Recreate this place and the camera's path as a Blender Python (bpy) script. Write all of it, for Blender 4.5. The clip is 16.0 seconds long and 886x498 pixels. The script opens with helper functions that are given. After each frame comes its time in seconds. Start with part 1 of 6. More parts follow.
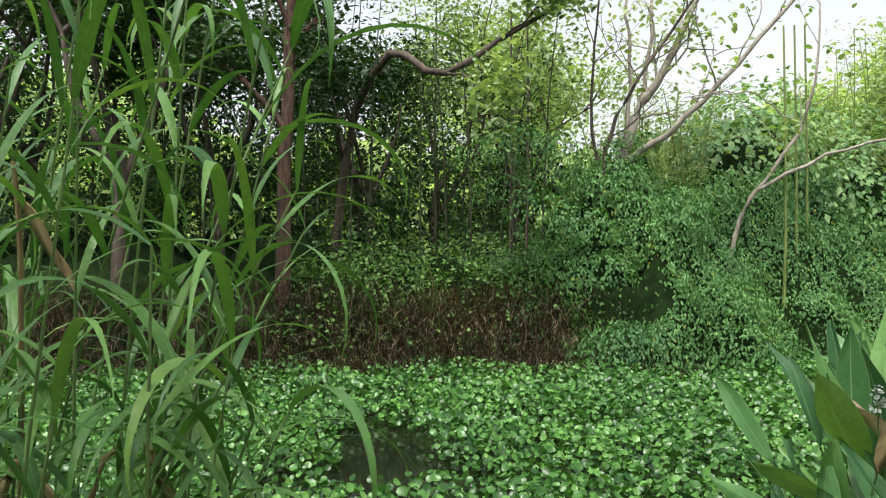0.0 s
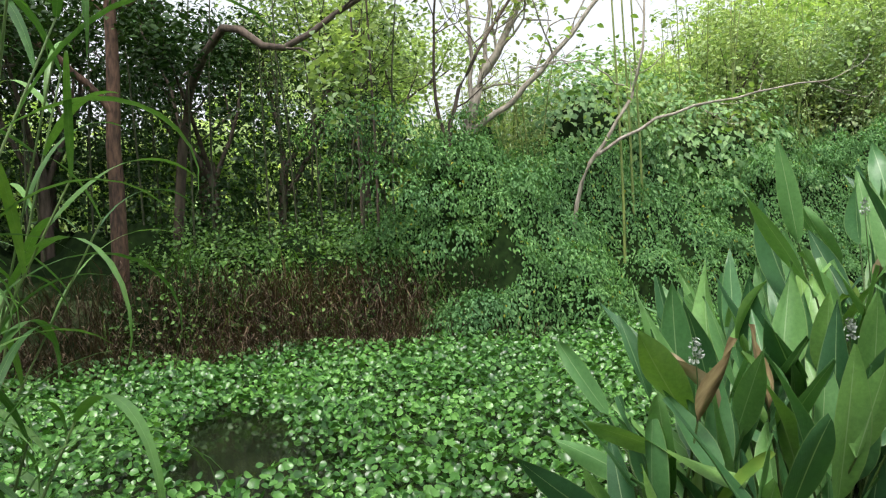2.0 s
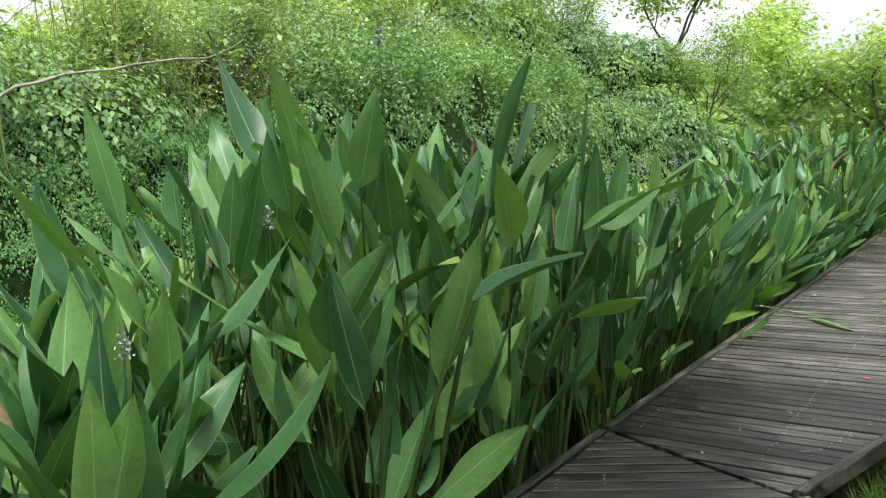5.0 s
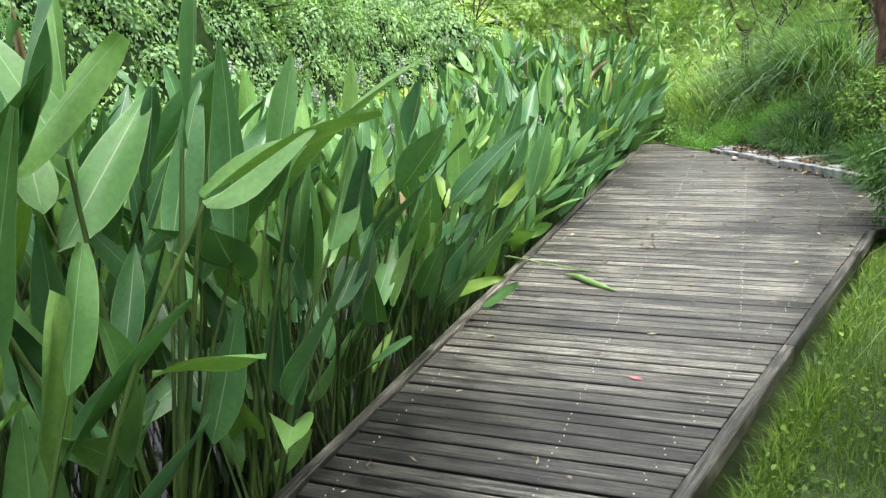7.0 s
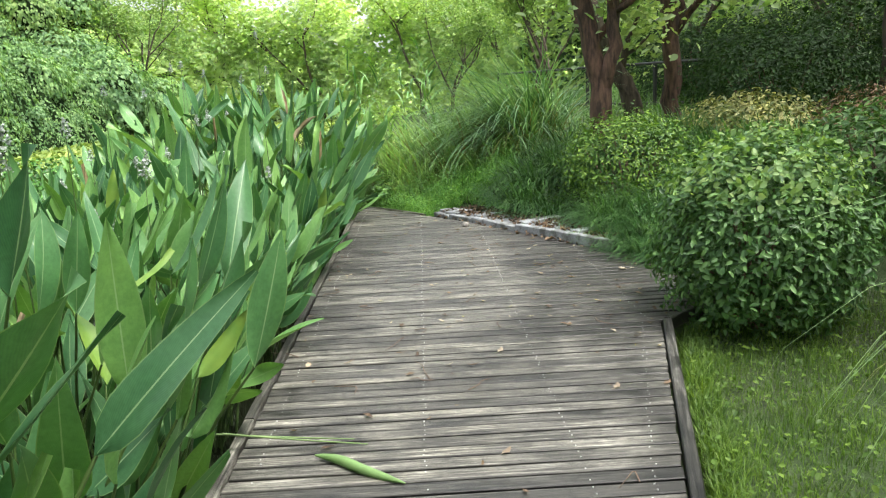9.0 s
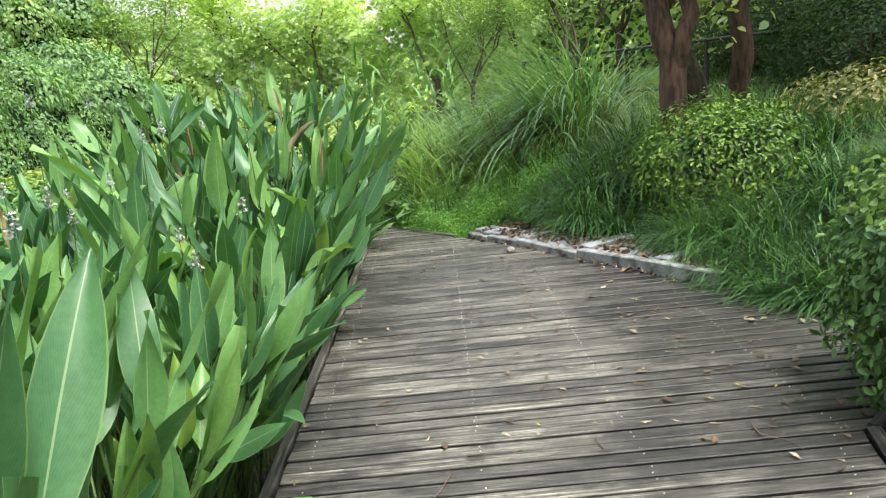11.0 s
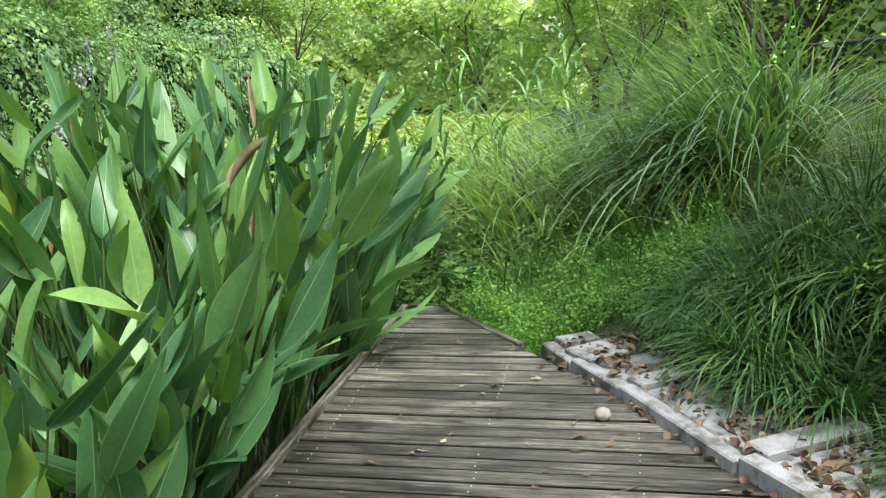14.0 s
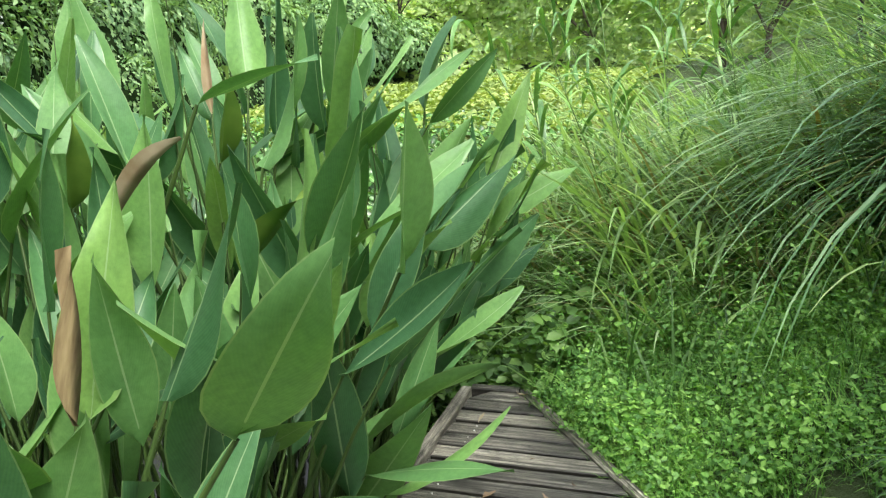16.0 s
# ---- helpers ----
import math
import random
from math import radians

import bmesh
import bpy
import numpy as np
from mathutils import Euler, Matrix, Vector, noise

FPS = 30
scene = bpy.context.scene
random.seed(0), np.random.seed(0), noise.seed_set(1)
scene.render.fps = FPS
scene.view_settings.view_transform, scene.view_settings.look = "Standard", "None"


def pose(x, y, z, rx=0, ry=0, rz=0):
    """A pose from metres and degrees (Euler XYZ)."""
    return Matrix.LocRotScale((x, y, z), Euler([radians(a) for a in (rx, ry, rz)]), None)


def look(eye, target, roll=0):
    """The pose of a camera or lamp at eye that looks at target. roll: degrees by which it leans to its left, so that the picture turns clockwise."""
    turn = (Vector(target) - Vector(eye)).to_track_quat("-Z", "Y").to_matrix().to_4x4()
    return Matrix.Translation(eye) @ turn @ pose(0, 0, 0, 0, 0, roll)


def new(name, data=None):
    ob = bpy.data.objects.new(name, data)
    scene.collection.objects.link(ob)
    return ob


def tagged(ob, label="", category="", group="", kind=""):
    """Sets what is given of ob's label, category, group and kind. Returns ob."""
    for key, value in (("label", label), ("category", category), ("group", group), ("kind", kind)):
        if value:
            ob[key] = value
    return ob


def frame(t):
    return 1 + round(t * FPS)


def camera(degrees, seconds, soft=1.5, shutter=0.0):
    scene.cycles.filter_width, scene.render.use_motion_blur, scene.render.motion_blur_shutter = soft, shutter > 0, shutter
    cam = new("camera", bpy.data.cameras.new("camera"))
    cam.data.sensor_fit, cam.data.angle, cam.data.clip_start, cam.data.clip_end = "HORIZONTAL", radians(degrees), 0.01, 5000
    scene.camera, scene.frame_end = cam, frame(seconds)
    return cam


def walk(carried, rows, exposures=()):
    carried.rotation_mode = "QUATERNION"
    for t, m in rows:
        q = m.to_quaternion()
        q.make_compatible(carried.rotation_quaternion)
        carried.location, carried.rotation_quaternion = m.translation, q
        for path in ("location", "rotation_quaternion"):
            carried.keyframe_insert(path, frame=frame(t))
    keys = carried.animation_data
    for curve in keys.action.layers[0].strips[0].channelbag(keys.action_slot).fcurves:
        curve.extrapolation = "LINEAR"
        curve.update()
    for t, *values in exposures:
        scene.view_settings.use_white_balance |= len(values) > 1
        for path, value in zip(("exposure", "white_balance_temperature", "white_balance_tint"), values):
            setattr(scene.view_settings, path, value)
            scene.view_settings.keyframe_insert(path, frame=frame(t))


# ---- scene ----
cam = camera(58.6, 16.0, 1.2)
METRES, EYE, TILT, LEAN, TURN = 12.6, 1.5, 0.0, 0.0, 1.7
ROWS = [
    (0.0, 0.0, 0.0, 0.0, 0.0, -0.14, -0.55),
    (0.5, -0.0003, 0.0002, 0.0, 0.15, -0.49, 0.13),
    (1.0, 0.0014, 0.0015, 0.0003, -1.18, -0.85, 0.79),
    (1.5, 0.0055, 0.0043, 0.0007, -5.63, -1.33, 2.2),
    (2.0, 0.0107, 0.0072, 0.0004, -10.18, -2.1, 2.74),
    (2.5, 0.0154, 0.008, -0.0006, -13.99, -2.54, 2.79),
    (3.0, 0.0196, 0.009, -0.0021, -19.78, -3.36, 2.49),
    (3.5, 0.0268, 0.0154, -0.0032, -29.07, -4.07, 2.03),
    (4.0, 0.0388, 0.0287, -0.0023, -41.21, -5.28, 2.91),
    (6.5, 0.2001, 0.0721, -0.0021, -57.34, -8.98, 4.12),
    (7.0, 0.2374, 0.0867, -0.0023, -66.1, -13.95, 2.77),
    (7.5, 0.2783, 0.0996, -0.0034, -71.68, -14.64, 1.64),
    (8.0, 0.3139, 0.1149, -0.0019, -80.32, -14.0, 0.56),
    (8.5, 0.3476, 0.1288, 0.0006, -87.87, -11.46, 2.35),
    (11.0, 0.5306, 0.1564, -0.0016, -87.58, -11.83, 5.57),
    (11.5, 0.5759, 0.1485, -0.0023, -77.75, -11.83, 4.92),
    (12.0, 0.6206, 0.1428, -0.0029, -75.94, -11.5, 4.56),
    (12.5, 0.667, 0.1355, -0.0036, -74.69, -12.06, 4.14),
    (13.0, 0.711, 0.1323, -0.0032, -73.65, -11.59, 3.8),
    (13.5, 0.7527, 0.129, -0.0017, -76.56, -11.1, 3.13),
    (14.0, 0.7994, 0.1287, -0.0026, -75.86, -11.63, 2.97),
    (14.5, 0.8448, 0.1364, -0.0038, -74.29, -11.78, 3.41),
    (15.0, 0.8892, 0.1451, -0.0034, -69.8, -12.31, 4.59),
    (15.5, 0.9294, 0.1546, -0.0045, -69.06, -13.21, 3.82),
    (16.0, 0.9617, 0.1631, -0.004, -68.07, -14.34, 3.59),
]
walk(cam, [(t, pose(0, 0, EYE, TILT, LEAN, TURN) @ pose(METRES * x, METRES * y, METRES * z, 90 + pitch, roll, yaw)) for t, x, y, z, yaw, pitch, roll in ROWS], [(0.0, 1.0), (2.0, 1.06), (3.0, 1.25), (3.6, 1.28), (4.2, 1.25), (6.3, 0.85), (6.6, 0.95), (7.0, 1.88), (7.3, 1.88), (8.5, 1.7), (11.0, 1.55), (12.5, 1.5), (14.0, 1.48), (16.0, 1.6)])

# ---- world, sun ----
world = bpy.data.worlds.new("sky")
scene.world = world
world.use_nodes = True
wn = world.node_tree.nodes
wl = world.node_tree.links
sky = wn.new("ShaderNodeTexSky")
sky.sky_type = "NISHITA"
sky.sun_disc = False
sky.sun_elevation = radians(64)
sky.sun_rotation = radians(205)
sky.air_density, sky.dust_density, sky.ozone_density = 1.0, 4.0, 1.0
pale = wn.new("ShaderNodeHueSaturation")
pale.inputs["Saturation"].default_value = 0.25
wl.new(sky.outputs[0], pale.inputs["Color"])
wl.new(pale.outputs[0], wn["Background"].inputs[0])
wn["Background"].inputs[1].default_value = 0.15

sun_data = bpy.data.lights.new("sun", "SUN")
sun_data.energy = 1.5
sun_data.angle = radians(25)
sun_data.color = (1.0, 0.96, 0.9)
sun = new("sun", sun_data)
sun.matrix_world = look((0, 0, 20), (0.42 * 9.5, 0.9 * 9.5, 0))


# ---- materials ----
LEAF_GAIN = 1.35


def leaf_colour(c, grey=0.1):
    m = sum(c) / 3
    return tuple(LEAF_GAIN * (k * (1 - grey) + m * grey) for k in c)


def nodes_of(name):
    m = bpy.data.materials.new(name)
    m.use_nodes = True
    nt = m.node_tree
    b = nt.nodes["Principled BSDF"]
    return m, nt, b


def ramp(nt, fac, stops):
    r = nt.nodes.new("ShaderNodeValToRGB")
    el = r.color_ramp.elements
    while len(el) < len(stops):
        el.new(0.5)
    for e, (p, c) in zip(el, stops):
        e.position = p
        e.color = (*c, 1)
    nt.links.new(fac, r.inputs[0])
    return r.outputs[0]


def noise_tex(nt, scale, detail=3.0, vec=None, rough=0.55):
    n = nt.nodes.new("ShaderNodeTexNoise")
    n.inputs["Scale"].default_value = scale
    n.inputs["Detail"].default_value = detail
    n.inputs["Roughness"].default_value = rough
    if vec is not None:
        nt.links.new(vec, n.inputs["Vector"])
    return n.outputs[0]


def math_node(nt, op, a, b=0.0, clamp=False):
    n = nt.nodes.new("ShaderNodeMath")
    n.operation = op
    n.use_clamp = clamp
    for i, v in enumerate((a, b)):
        if isinstance(v, (int, float)):
            n.inputs[i].default_value = v
        else:
            nt.links.new(v, n.inputs[i])
    return n.outputs[0]


def mix_col(nt, fac, a, b, blend="MIX"):
    n = nt.nodes.new("ShaderNodeMix")
    n.data_type = "RGBA"
    n.blend_type = blend
    for sock, v in ((n.inputs[0], fac), (n.inputs[6], a), (n.inputs[7], b)):
        if isinstance(v, (int, float)):
            sock.default_value = v
        elif isinstance(v, tuple):
            sock.default_value = (*v, 1)
        else:
            nt.links.new(v, sock)
    return n.outputs[2]


def bump(nt, b, height, strength, dist=0.01):
    n = nt.nodes.new("ShaderNodeBump")
    n.inputs["Strength"].default_value = strength
    n.inputs["Distance"].default_value = dist
    nt.links.new(height, n.inputs["Height"])
    nt.links.new(n.outputs[0], b.inputs["Normal"])


def position(nt):
    return nt.nodes.new("ShaderNodeNewGeometry").outputs["Position"]


def see_through(nt, b, colour, amount):
    """Leaf blades let part of the light through."""
    tr = nt.nodes.new("ShaderNodeBsdfTranslucent")
    mx = nt.nodes.new("ShaderNodeMixShader")
    mx.inputs[0].default_value = amount
    bright = mix_col(nt, 1.0, colour, (1.25, 1.35, 0.5), "MULTIPLY")
    nt.links.new(bright, tr.inputs[0])
    nt.links.new(b.outputs[0], mx.inputs[1])
    nt.links.new(tr.outputs[0], mx.inputs[2])
    nt.links.new(mx.outputs[0], nt.nodes["Material Output"].inputs[0])


def foliage(name, dark, mid, light, rough=0.5, through_amount=0.3, patch=0.7, spec=0.4, odd=None):
    """Many small leaves in one mesh: each leaf has its own shade, and patches drift over the mass."""
    m, nt, b = nodes_of(name)
    dark, mid, light = leaf_colour(dark), leaf_colour(mid), leaf_colour(light)
    rnd = nt.nodes.new("ShaderNodeNewGeometry").outputs["Random Per Island"]
    stops = [(0.0, dark), (0.5, mid), (1.0, light)]
    if odd:
        stops = [(0.0, dark), (0.5, mid), (0.985, light), (0.992, odd)]
    col = ramp(nt, rnd, stops)
    big = noise_tex(nt, patch, 3, position(nt))
    shade = ramp(nt, big, [(0.3, (0.7, 0.75, 0.75)), (0.7, (1.2, 1.15, 0.95))])
    col = mix_col(nt, 1.0, col, shade, "MULTIPLY")
    nt.links.new(col, b.inputs["Base Color"])
    b.inputs["Roughness"].default_value = rough
    b.inputs["Specular IOR Level"].default_value = spec
    see_through(nt, b, col, through_amount)
    return m


def big_leaf(name, dark, mid, light, rib, rough=0.42, edge=None):
    """Leaves that are objects of their own, with a midrib and fine side veins along UV."""
    m, nt, b = nodes_of(name)
    dark, mid, light = leaf_colour(dark, 0), leaf_colour(mid, 0), leaf_colour(light, 0)
    rnd = nt.nodes.new("ShaderNodeObjectInfo").outputs["Random"]
    col = ramp(nt, rnd, [(0.0, dark), (0.45, mid), (0.9, light), (1.0, (light[0] * 1.2, light[1] * 1.08, light[2]))])
    tex = nt.nodes.new("ShaderNodeTexCoord")
    sep = nt.nodes.new("ShaderNodeSeparateXYZ")
    nt.links.new(tex.outputs["UV"], sep.inputs[0])
    across = math_node(nt, "ABSOLUTE", math_node(nt, "SUBTRACT", sep.outputs[0], 0.5))
    is_rib = math_node(nt, "LESS_THAN", across, 0.018)
    blot = noise_tex(nt, 9, 4, tex.outputs["Object"])
    col = mix_col(nt, 0.8, col, ramp(nt, blot, [(0.3, (0.75, 0.8, 0.8)), (0.7, (1.15, 1.1, 1.0))]), "MULTIPLY")
    mottle = noise_tex(nt, 70, 4, tex.outputs["Object"], 0.7)
    col = mix_col(nt, 0.7, col, ramp(nt, mottle, [(0.3, (0.72, 0.76, 0.72)), (0.7, (1.2, 1.16, 1.2))]), "MULTIPLY")
    wave = nt.nodes.new("ShaderNodeTexWave")
    wave.inputs["Scale"].default_value = 4.5
    wave.inputs["Distortion"].default_value = 0.6
    slant = nt.nodes.new("ShaderNodeCombineXYZ")
    nt.links.new(math_node(nt, "SUBTRACT", math_node(nt, "MULTIPLY", sep.outputs[1], 2.2), math_node(nt, "MULTIPLY", across, 1.6)), slant.inputs[0])
    nt.links.new(slant.outputs[0], wave.inputs["Vector"])
    col = mix_col(nt, math_node(nt, "MULTIPLY", wave.outputs[1], 0.06), col, (light[0] * 1.4, light[1] * 1.3, light[2] * 1.3))
    col = mix_col(nt, math_node(nt, "MULTIPLY", is_rib, 0.6), col, rib)
    if edge:
        rim = math_node(nt, "GREATER_THAN", across, 0.475)
        col = mix_col(nt, math_node(nt, "MULTIPLY", rim, 0.6), col, edge)
    nt.links.new(col, b.inputs["Base Color"])
    nt.links.new(ramp(nt, blot, [(0.3, (rough - 0.06,) * 3), (0.7, (rough + 0.14,) * 3)]), b.inputs["Roughness"])
    b.inputs["Specular IOR Level"].default_value = 0.45
    bump(nt, b, wave.outputs[1], 0.05, 0.003)
    see_through(nt, b, col, 0.18)
    return m


def plain(name, a, c, scale=20.0, rough=0.8, stretch=(1, 1, 1), bump_amount=0.3, metal=0.0, world_space=False):
    m, nt, b = nodes_of(name)
    tex = nt.nodes.new("ShaderNodeTexCoord")
    mp = nt.nodes.new("ShaderNodeMapping")
    mp.inputs["Scale"].default_value = stretch
    nt.links.new(position(nt) if world_space else tex.outputs["Object"], mp.inputs[0])
    fine = noise_tex(nt, scale, 5, mp.outputs[0])
    large = noise_tex(nt, scale * 0.12, 3, mp.outputs[0])
    both = math_node(nt, "ADD", math_node(nt, "MULTIPLY", fine, 0.6), math_node(nt, "MULTIPLY", large, 0.4))
    nt.links.new(ramp(nt, both, [(0.38, a), (0.62, c)]), b.inputs["Base Color"])
    b.inputs["Roughness"].default_value = rough
    b.inputs["Metallic"].default_value = metal
    bump(nt, b, fine, bump_amount, 0.01)
    return m


def board_material():
    m, nt, b = nodes_of("weathered board")
    tex = nt.nodes.new("ShaderNodeTexCoord")
    info = nt.nodes.new("ShaderNodeObjectInfo").outputs["Random"]
    off = nt.nodes.new("ShaderNodeVectorMath")
    off.operation = "ADD"
    nt.links.new(tex.outputs["Object"], off.inputs[0])
    sh = nt.nodes.new("ShaderNodeCombineXYZ")
    nt.links.new(math_node(nt, "MULTIPLY", info, 37.0), sh.inputs[0])
    nt.links.new(math_node(nt, "MULTIPLY", info, 11.0), sh.inputs[1])
    nt.links.new(sh.outputs[0], off.inputs[1])
    mp = nt.nodes.new("ShaderNodeMapping")
    mp.inputs["Scale"].default_value = (2.6, 75, 10)
    nt.links.new(off.outputs[0], mp.inputs[0])
    grain = noise_tex(nt, 1.0, 8, mp.outputs[0], 0.72)
    mp2 = nt.nodes.new("ShaderNodeMapping")
    mp2.inputs["Scale"].default_value = (3.0, 9, 3)
    nt.links.new(off.outputs[0], mp2.inputs[0])
    patch = noise_tex(nt, 1.0, 7, mp2.outputs[0], 0.68)
    mp3 = nt.nodes.new("ShaderNodeMapping")
    mp3.inputs["Scale"].default_value = (26, 60, 20)
    nt.links.new(off.outputs[0], mp3.inputs[0])
    speck = noise_tex(nt, 1.0, 5, mp3.outputs[0], 0.75)
    col = ramp(nt, grain, [(0.36, (0.016, 0.015, 0.013)), (0.47, (0.076, 0.073, 0.065)), (0.55, (0.148, 0.143, 0.129)), (0.66, (0.32, 0.312, 0.288))])
    col = mix_col(nt, 1.0, col, ramp(nt, patch, [(0.38, (0.26, 0.26, 0.26)), (0.47, (0.78, 0.78, 0.77)), (0.55, (1.0, 1.0, 0.98)), (0.66, (1.5, 1.49, 1.45))]), "MULTIPLY")
    col = mix_col(nt, 1.0, col, ramp(nt, speck, [(0.36, (0.45, 0.45, 0.45)), (0.48, (1.0, 1.0, 1.0)), (0.68, (1.25, 1.25, 1.22))]), "MULTIPLY")
    col = mix_col(nt, 1.0, col, ramp(nt, info, [(0.0, (0.5, 0.5, 0.5)), (0.5, (0.98, 0.98, 0.96)), (1.0, (1.45, 1.44, 1.4))]), "MULTIPLY")
    damp = noise_tex(nt, 0.8, 6, position(nt), 0.6)
    col = mix_col(nt, 1.0, col, ramp(nt, damp, [(0.38, (0.58, 0.58, 0.57)), (0.5, (0.95, 0.95, 0.94)), (0.6, (1.15, 1.15, 1.13))]), "MULTIPLY")
    # damp and shade by the plants and shrubs painted dark; wear and sheen painted pale
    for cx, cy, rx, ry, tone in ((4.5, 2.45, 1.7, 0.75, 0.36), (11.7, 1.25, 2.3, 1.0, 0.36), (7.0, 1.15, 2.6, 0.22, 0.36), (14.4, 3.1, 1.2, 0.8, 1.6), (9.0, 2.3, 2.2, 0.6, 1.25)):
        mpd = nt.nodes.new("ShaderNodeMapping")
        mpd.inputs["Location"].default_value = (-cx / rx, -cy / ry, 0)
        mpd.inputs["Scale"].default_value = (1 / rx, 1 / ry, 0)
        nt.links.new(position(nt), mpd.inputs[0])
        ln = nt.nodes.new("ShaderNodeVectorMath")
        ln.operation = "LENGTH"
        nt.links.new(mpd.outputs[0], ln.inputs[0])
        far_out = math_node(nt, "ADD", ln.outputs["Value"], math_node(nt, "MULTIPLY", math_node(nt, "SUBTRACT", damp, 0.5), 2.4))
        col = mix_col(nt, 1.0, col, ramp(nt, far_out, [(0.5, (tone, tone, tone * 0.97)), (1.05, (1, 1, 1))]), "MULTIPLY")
    # each board gets darker along its joints
    sep = nt.nodes.new("ShaderNodeSeparateXYZ")
    nt.links.new(tex.outputs["Object"], sep.inputs[0])
    joint = math_node(nt, "ADD", math_node(nt, "ABSOLUTE", sep.outputs[1]), math_node(nt, "MULTIPLY", math_node(nt, "SUBTRACT", speck, 0.5), 0.014))
    col = mix_col(nt, ramp(nt, joint, [(0.0365, (0, 0, 0)), (0.042, (1, 1, 1))]), col, mix_col(nt, 1.0, col, (0.22, 0.22, 0.21), "MULTIPLY"))
    nt.links.new(col, b.inputs["Base Color"])
    nt.links.new(ramp(nt, patch, [(0.35, (0.36, 0.36, 0.36)), (0.65, (0.62, 0.62, 0.62))]), b.inputs["Roughness"])
    bump(nt, b, grain, 0.8, 0.006)
    return m


def granite_material():
    m, nt, b = nodes_of("granite")
    p = position(nt)
    speck = noise_tex(nt, 230, 3, p, 0.7)
    dirt = noise_tex(nt, 7, 7, p, 0.65)
    col = ramp(nt, speck, [(0.32, (0.2, 0.21, 0.222)), (0.5, (0.33, 0.345, 0.36)), (0.66, (0.44, 0.455, 0.47))])
    col = mix_col(nt, 1.0, col, ramp(nt, dirt, [(0.4, (0.34, 0.33, 0.29)), (0.5, (0.8, 0.8, 0.78)), (0.6, (1, 1, 1))]), "MULTIPLY")
    nt.links.new(col, b.inputs["Base Color"])
    b.inputs["Roughness"].default_value = 0.75
    bump(nt, b, speck, 0.25, 0.004)
    return m


def earth_material():
    m, nt, b = nodes_of("earth")
    p = position(nt)
    fine = noise_tex(nt, 14, 6, p, 0.7)
    big = noise_tex(nt, 0.5, 4, p)
    col = ramp(nt, fine, [(0.3, (0.02, 0.022, 0.012)), (0.55, (0.045, 0.055, 0.024)), (0.8, (0.085, 0.09, 0.045))])
    col = mix_col(nt, math_node(nt, "MULTIPLY", ramp(nt, big, [(0.3, (0, 0, 0)), (0.5, (1, 1, 1))]), 0.85), col, (0.034, 0.066, 0.014))
    nt.links.new(col, b.inputs["Base Color"])
    b.inputs["Roughness"].default_value = 0.95
    bump(nt, b, fine, 0.8, 0.05)
    return m


def water_material():
    m, nt, b = nodes_of("pond water")
    p = position(nt)
    n = noise_tex(nt, 3, 3, p)
    nt.links.new(ramp(nt, n, [(0.3, (0.006, 0.008, 0.005)), (0.7, (0.014, 0.017, 0.009))]), b.inputs["Base Color"])
    b.inputs["Roughness"].default_value = 0.06
    b.inputs["IOR"].default_value = 1.33
    bump(nt, b, noise_tex(nt, 9, 2, p), 0.04, 0.02)
    return m


M_BOARD = board_material()
M_GRANITE = granite_material()
M_EARTH = earth_material()
M_WATER = water_material()
# near-black colour standing in for the shade inside the vines
M_HOLLOW_SHADE = plain("painted hollow shade", (0.005, 0.011, 0.004), (0.016, 0.032, 0.009), 9, 1.0, world_space=True)
M_HOLLOW_SHADE.node_tree.nodes["Principled BSDF"].inputs["Specular IOR Level"].default_value = 0.05
M_BARK_RED = plain("red-brown bark", (0.028, 0.017, 0.012), (0.15, 0.085, 0.058), 26, 0.9, (1, 1, 0.25), 0.9)
M_BARK = plain("brown bark", (0.035, 0.027, 0.02), (0.12, 0.09, 0.07), 16, 0.9, (1, 1, 0.25), 0.9)
M_BARK_PALE = plain("pale bark", (0.19, 0.165, 0.135), (0.4, 0.36, 0.3), 14, 0.85, (1, 1, 0.4), 0.5)
M_TWIG = plain("dry twig", (0.07, 0.045, 0.03), (0.19, 0.13, 0.09), 12, 0.9)
M_NAIL = plain("zinc nail head", (0.5, 0.5, 0.49), (0.7, 0.7, 0.69), 60, 0.4, bump_amount=0.05, metal=0.3)
M_FENCE = plain("black painted steel", (0.012, 0.012, 0.012), (0.025, 0.025, 0.025), 30, 0.45)
M_CANE = plain("green bamboo cane", (0.10, 0.15, 0.04), (0.22, 0.26, 0.07), 6, 0.5)
# canes coloured darker to imitate the shade of the wood
M_CANE_SHADED = plain("shade-darkened bamboo cane", (0.022, 0.03, 0.012), (0.07, 0.075, 0.035), 6, 0.6)
M_STEM = plain("green stalk", (0.024, 0.055, 0.012), (0.085, 0.145, 0.032), 8, 0.5, (1, 1, 0.3), 0.15)
M_STONE = plain("pale pebble", (0.24, 0.22, 0.2), (0.42, 0.39, 0.35), 25, 0.8)
M_PANEL = plain("pale grey panel", (0.15, 0.155, 0.16), (0.25, 0.255, 0.26), 5, 0.35, bump_amount=0.05)
M_PLINTH = plain("dark grey stone", (0.10, 0.105, 0.112), (0.16, 0.165, 0.175), 12, 0.7)
M_THALIA = big_leaf("broad water leaf", (0.023, 0.078, 0.035), (0.057, 0.15, 0.057), (0.122, 0.25, 0.072), (0.32, 0.45, 0.24), rough=0.38, edge=(0.22, 0.33, 0.13))
M_THALIA_DRY = plain("withered leaf", (0.12, 0.075, 0.03), (0.38, 0.29, 0.15), 7, 0.8, (5, 5, 1))
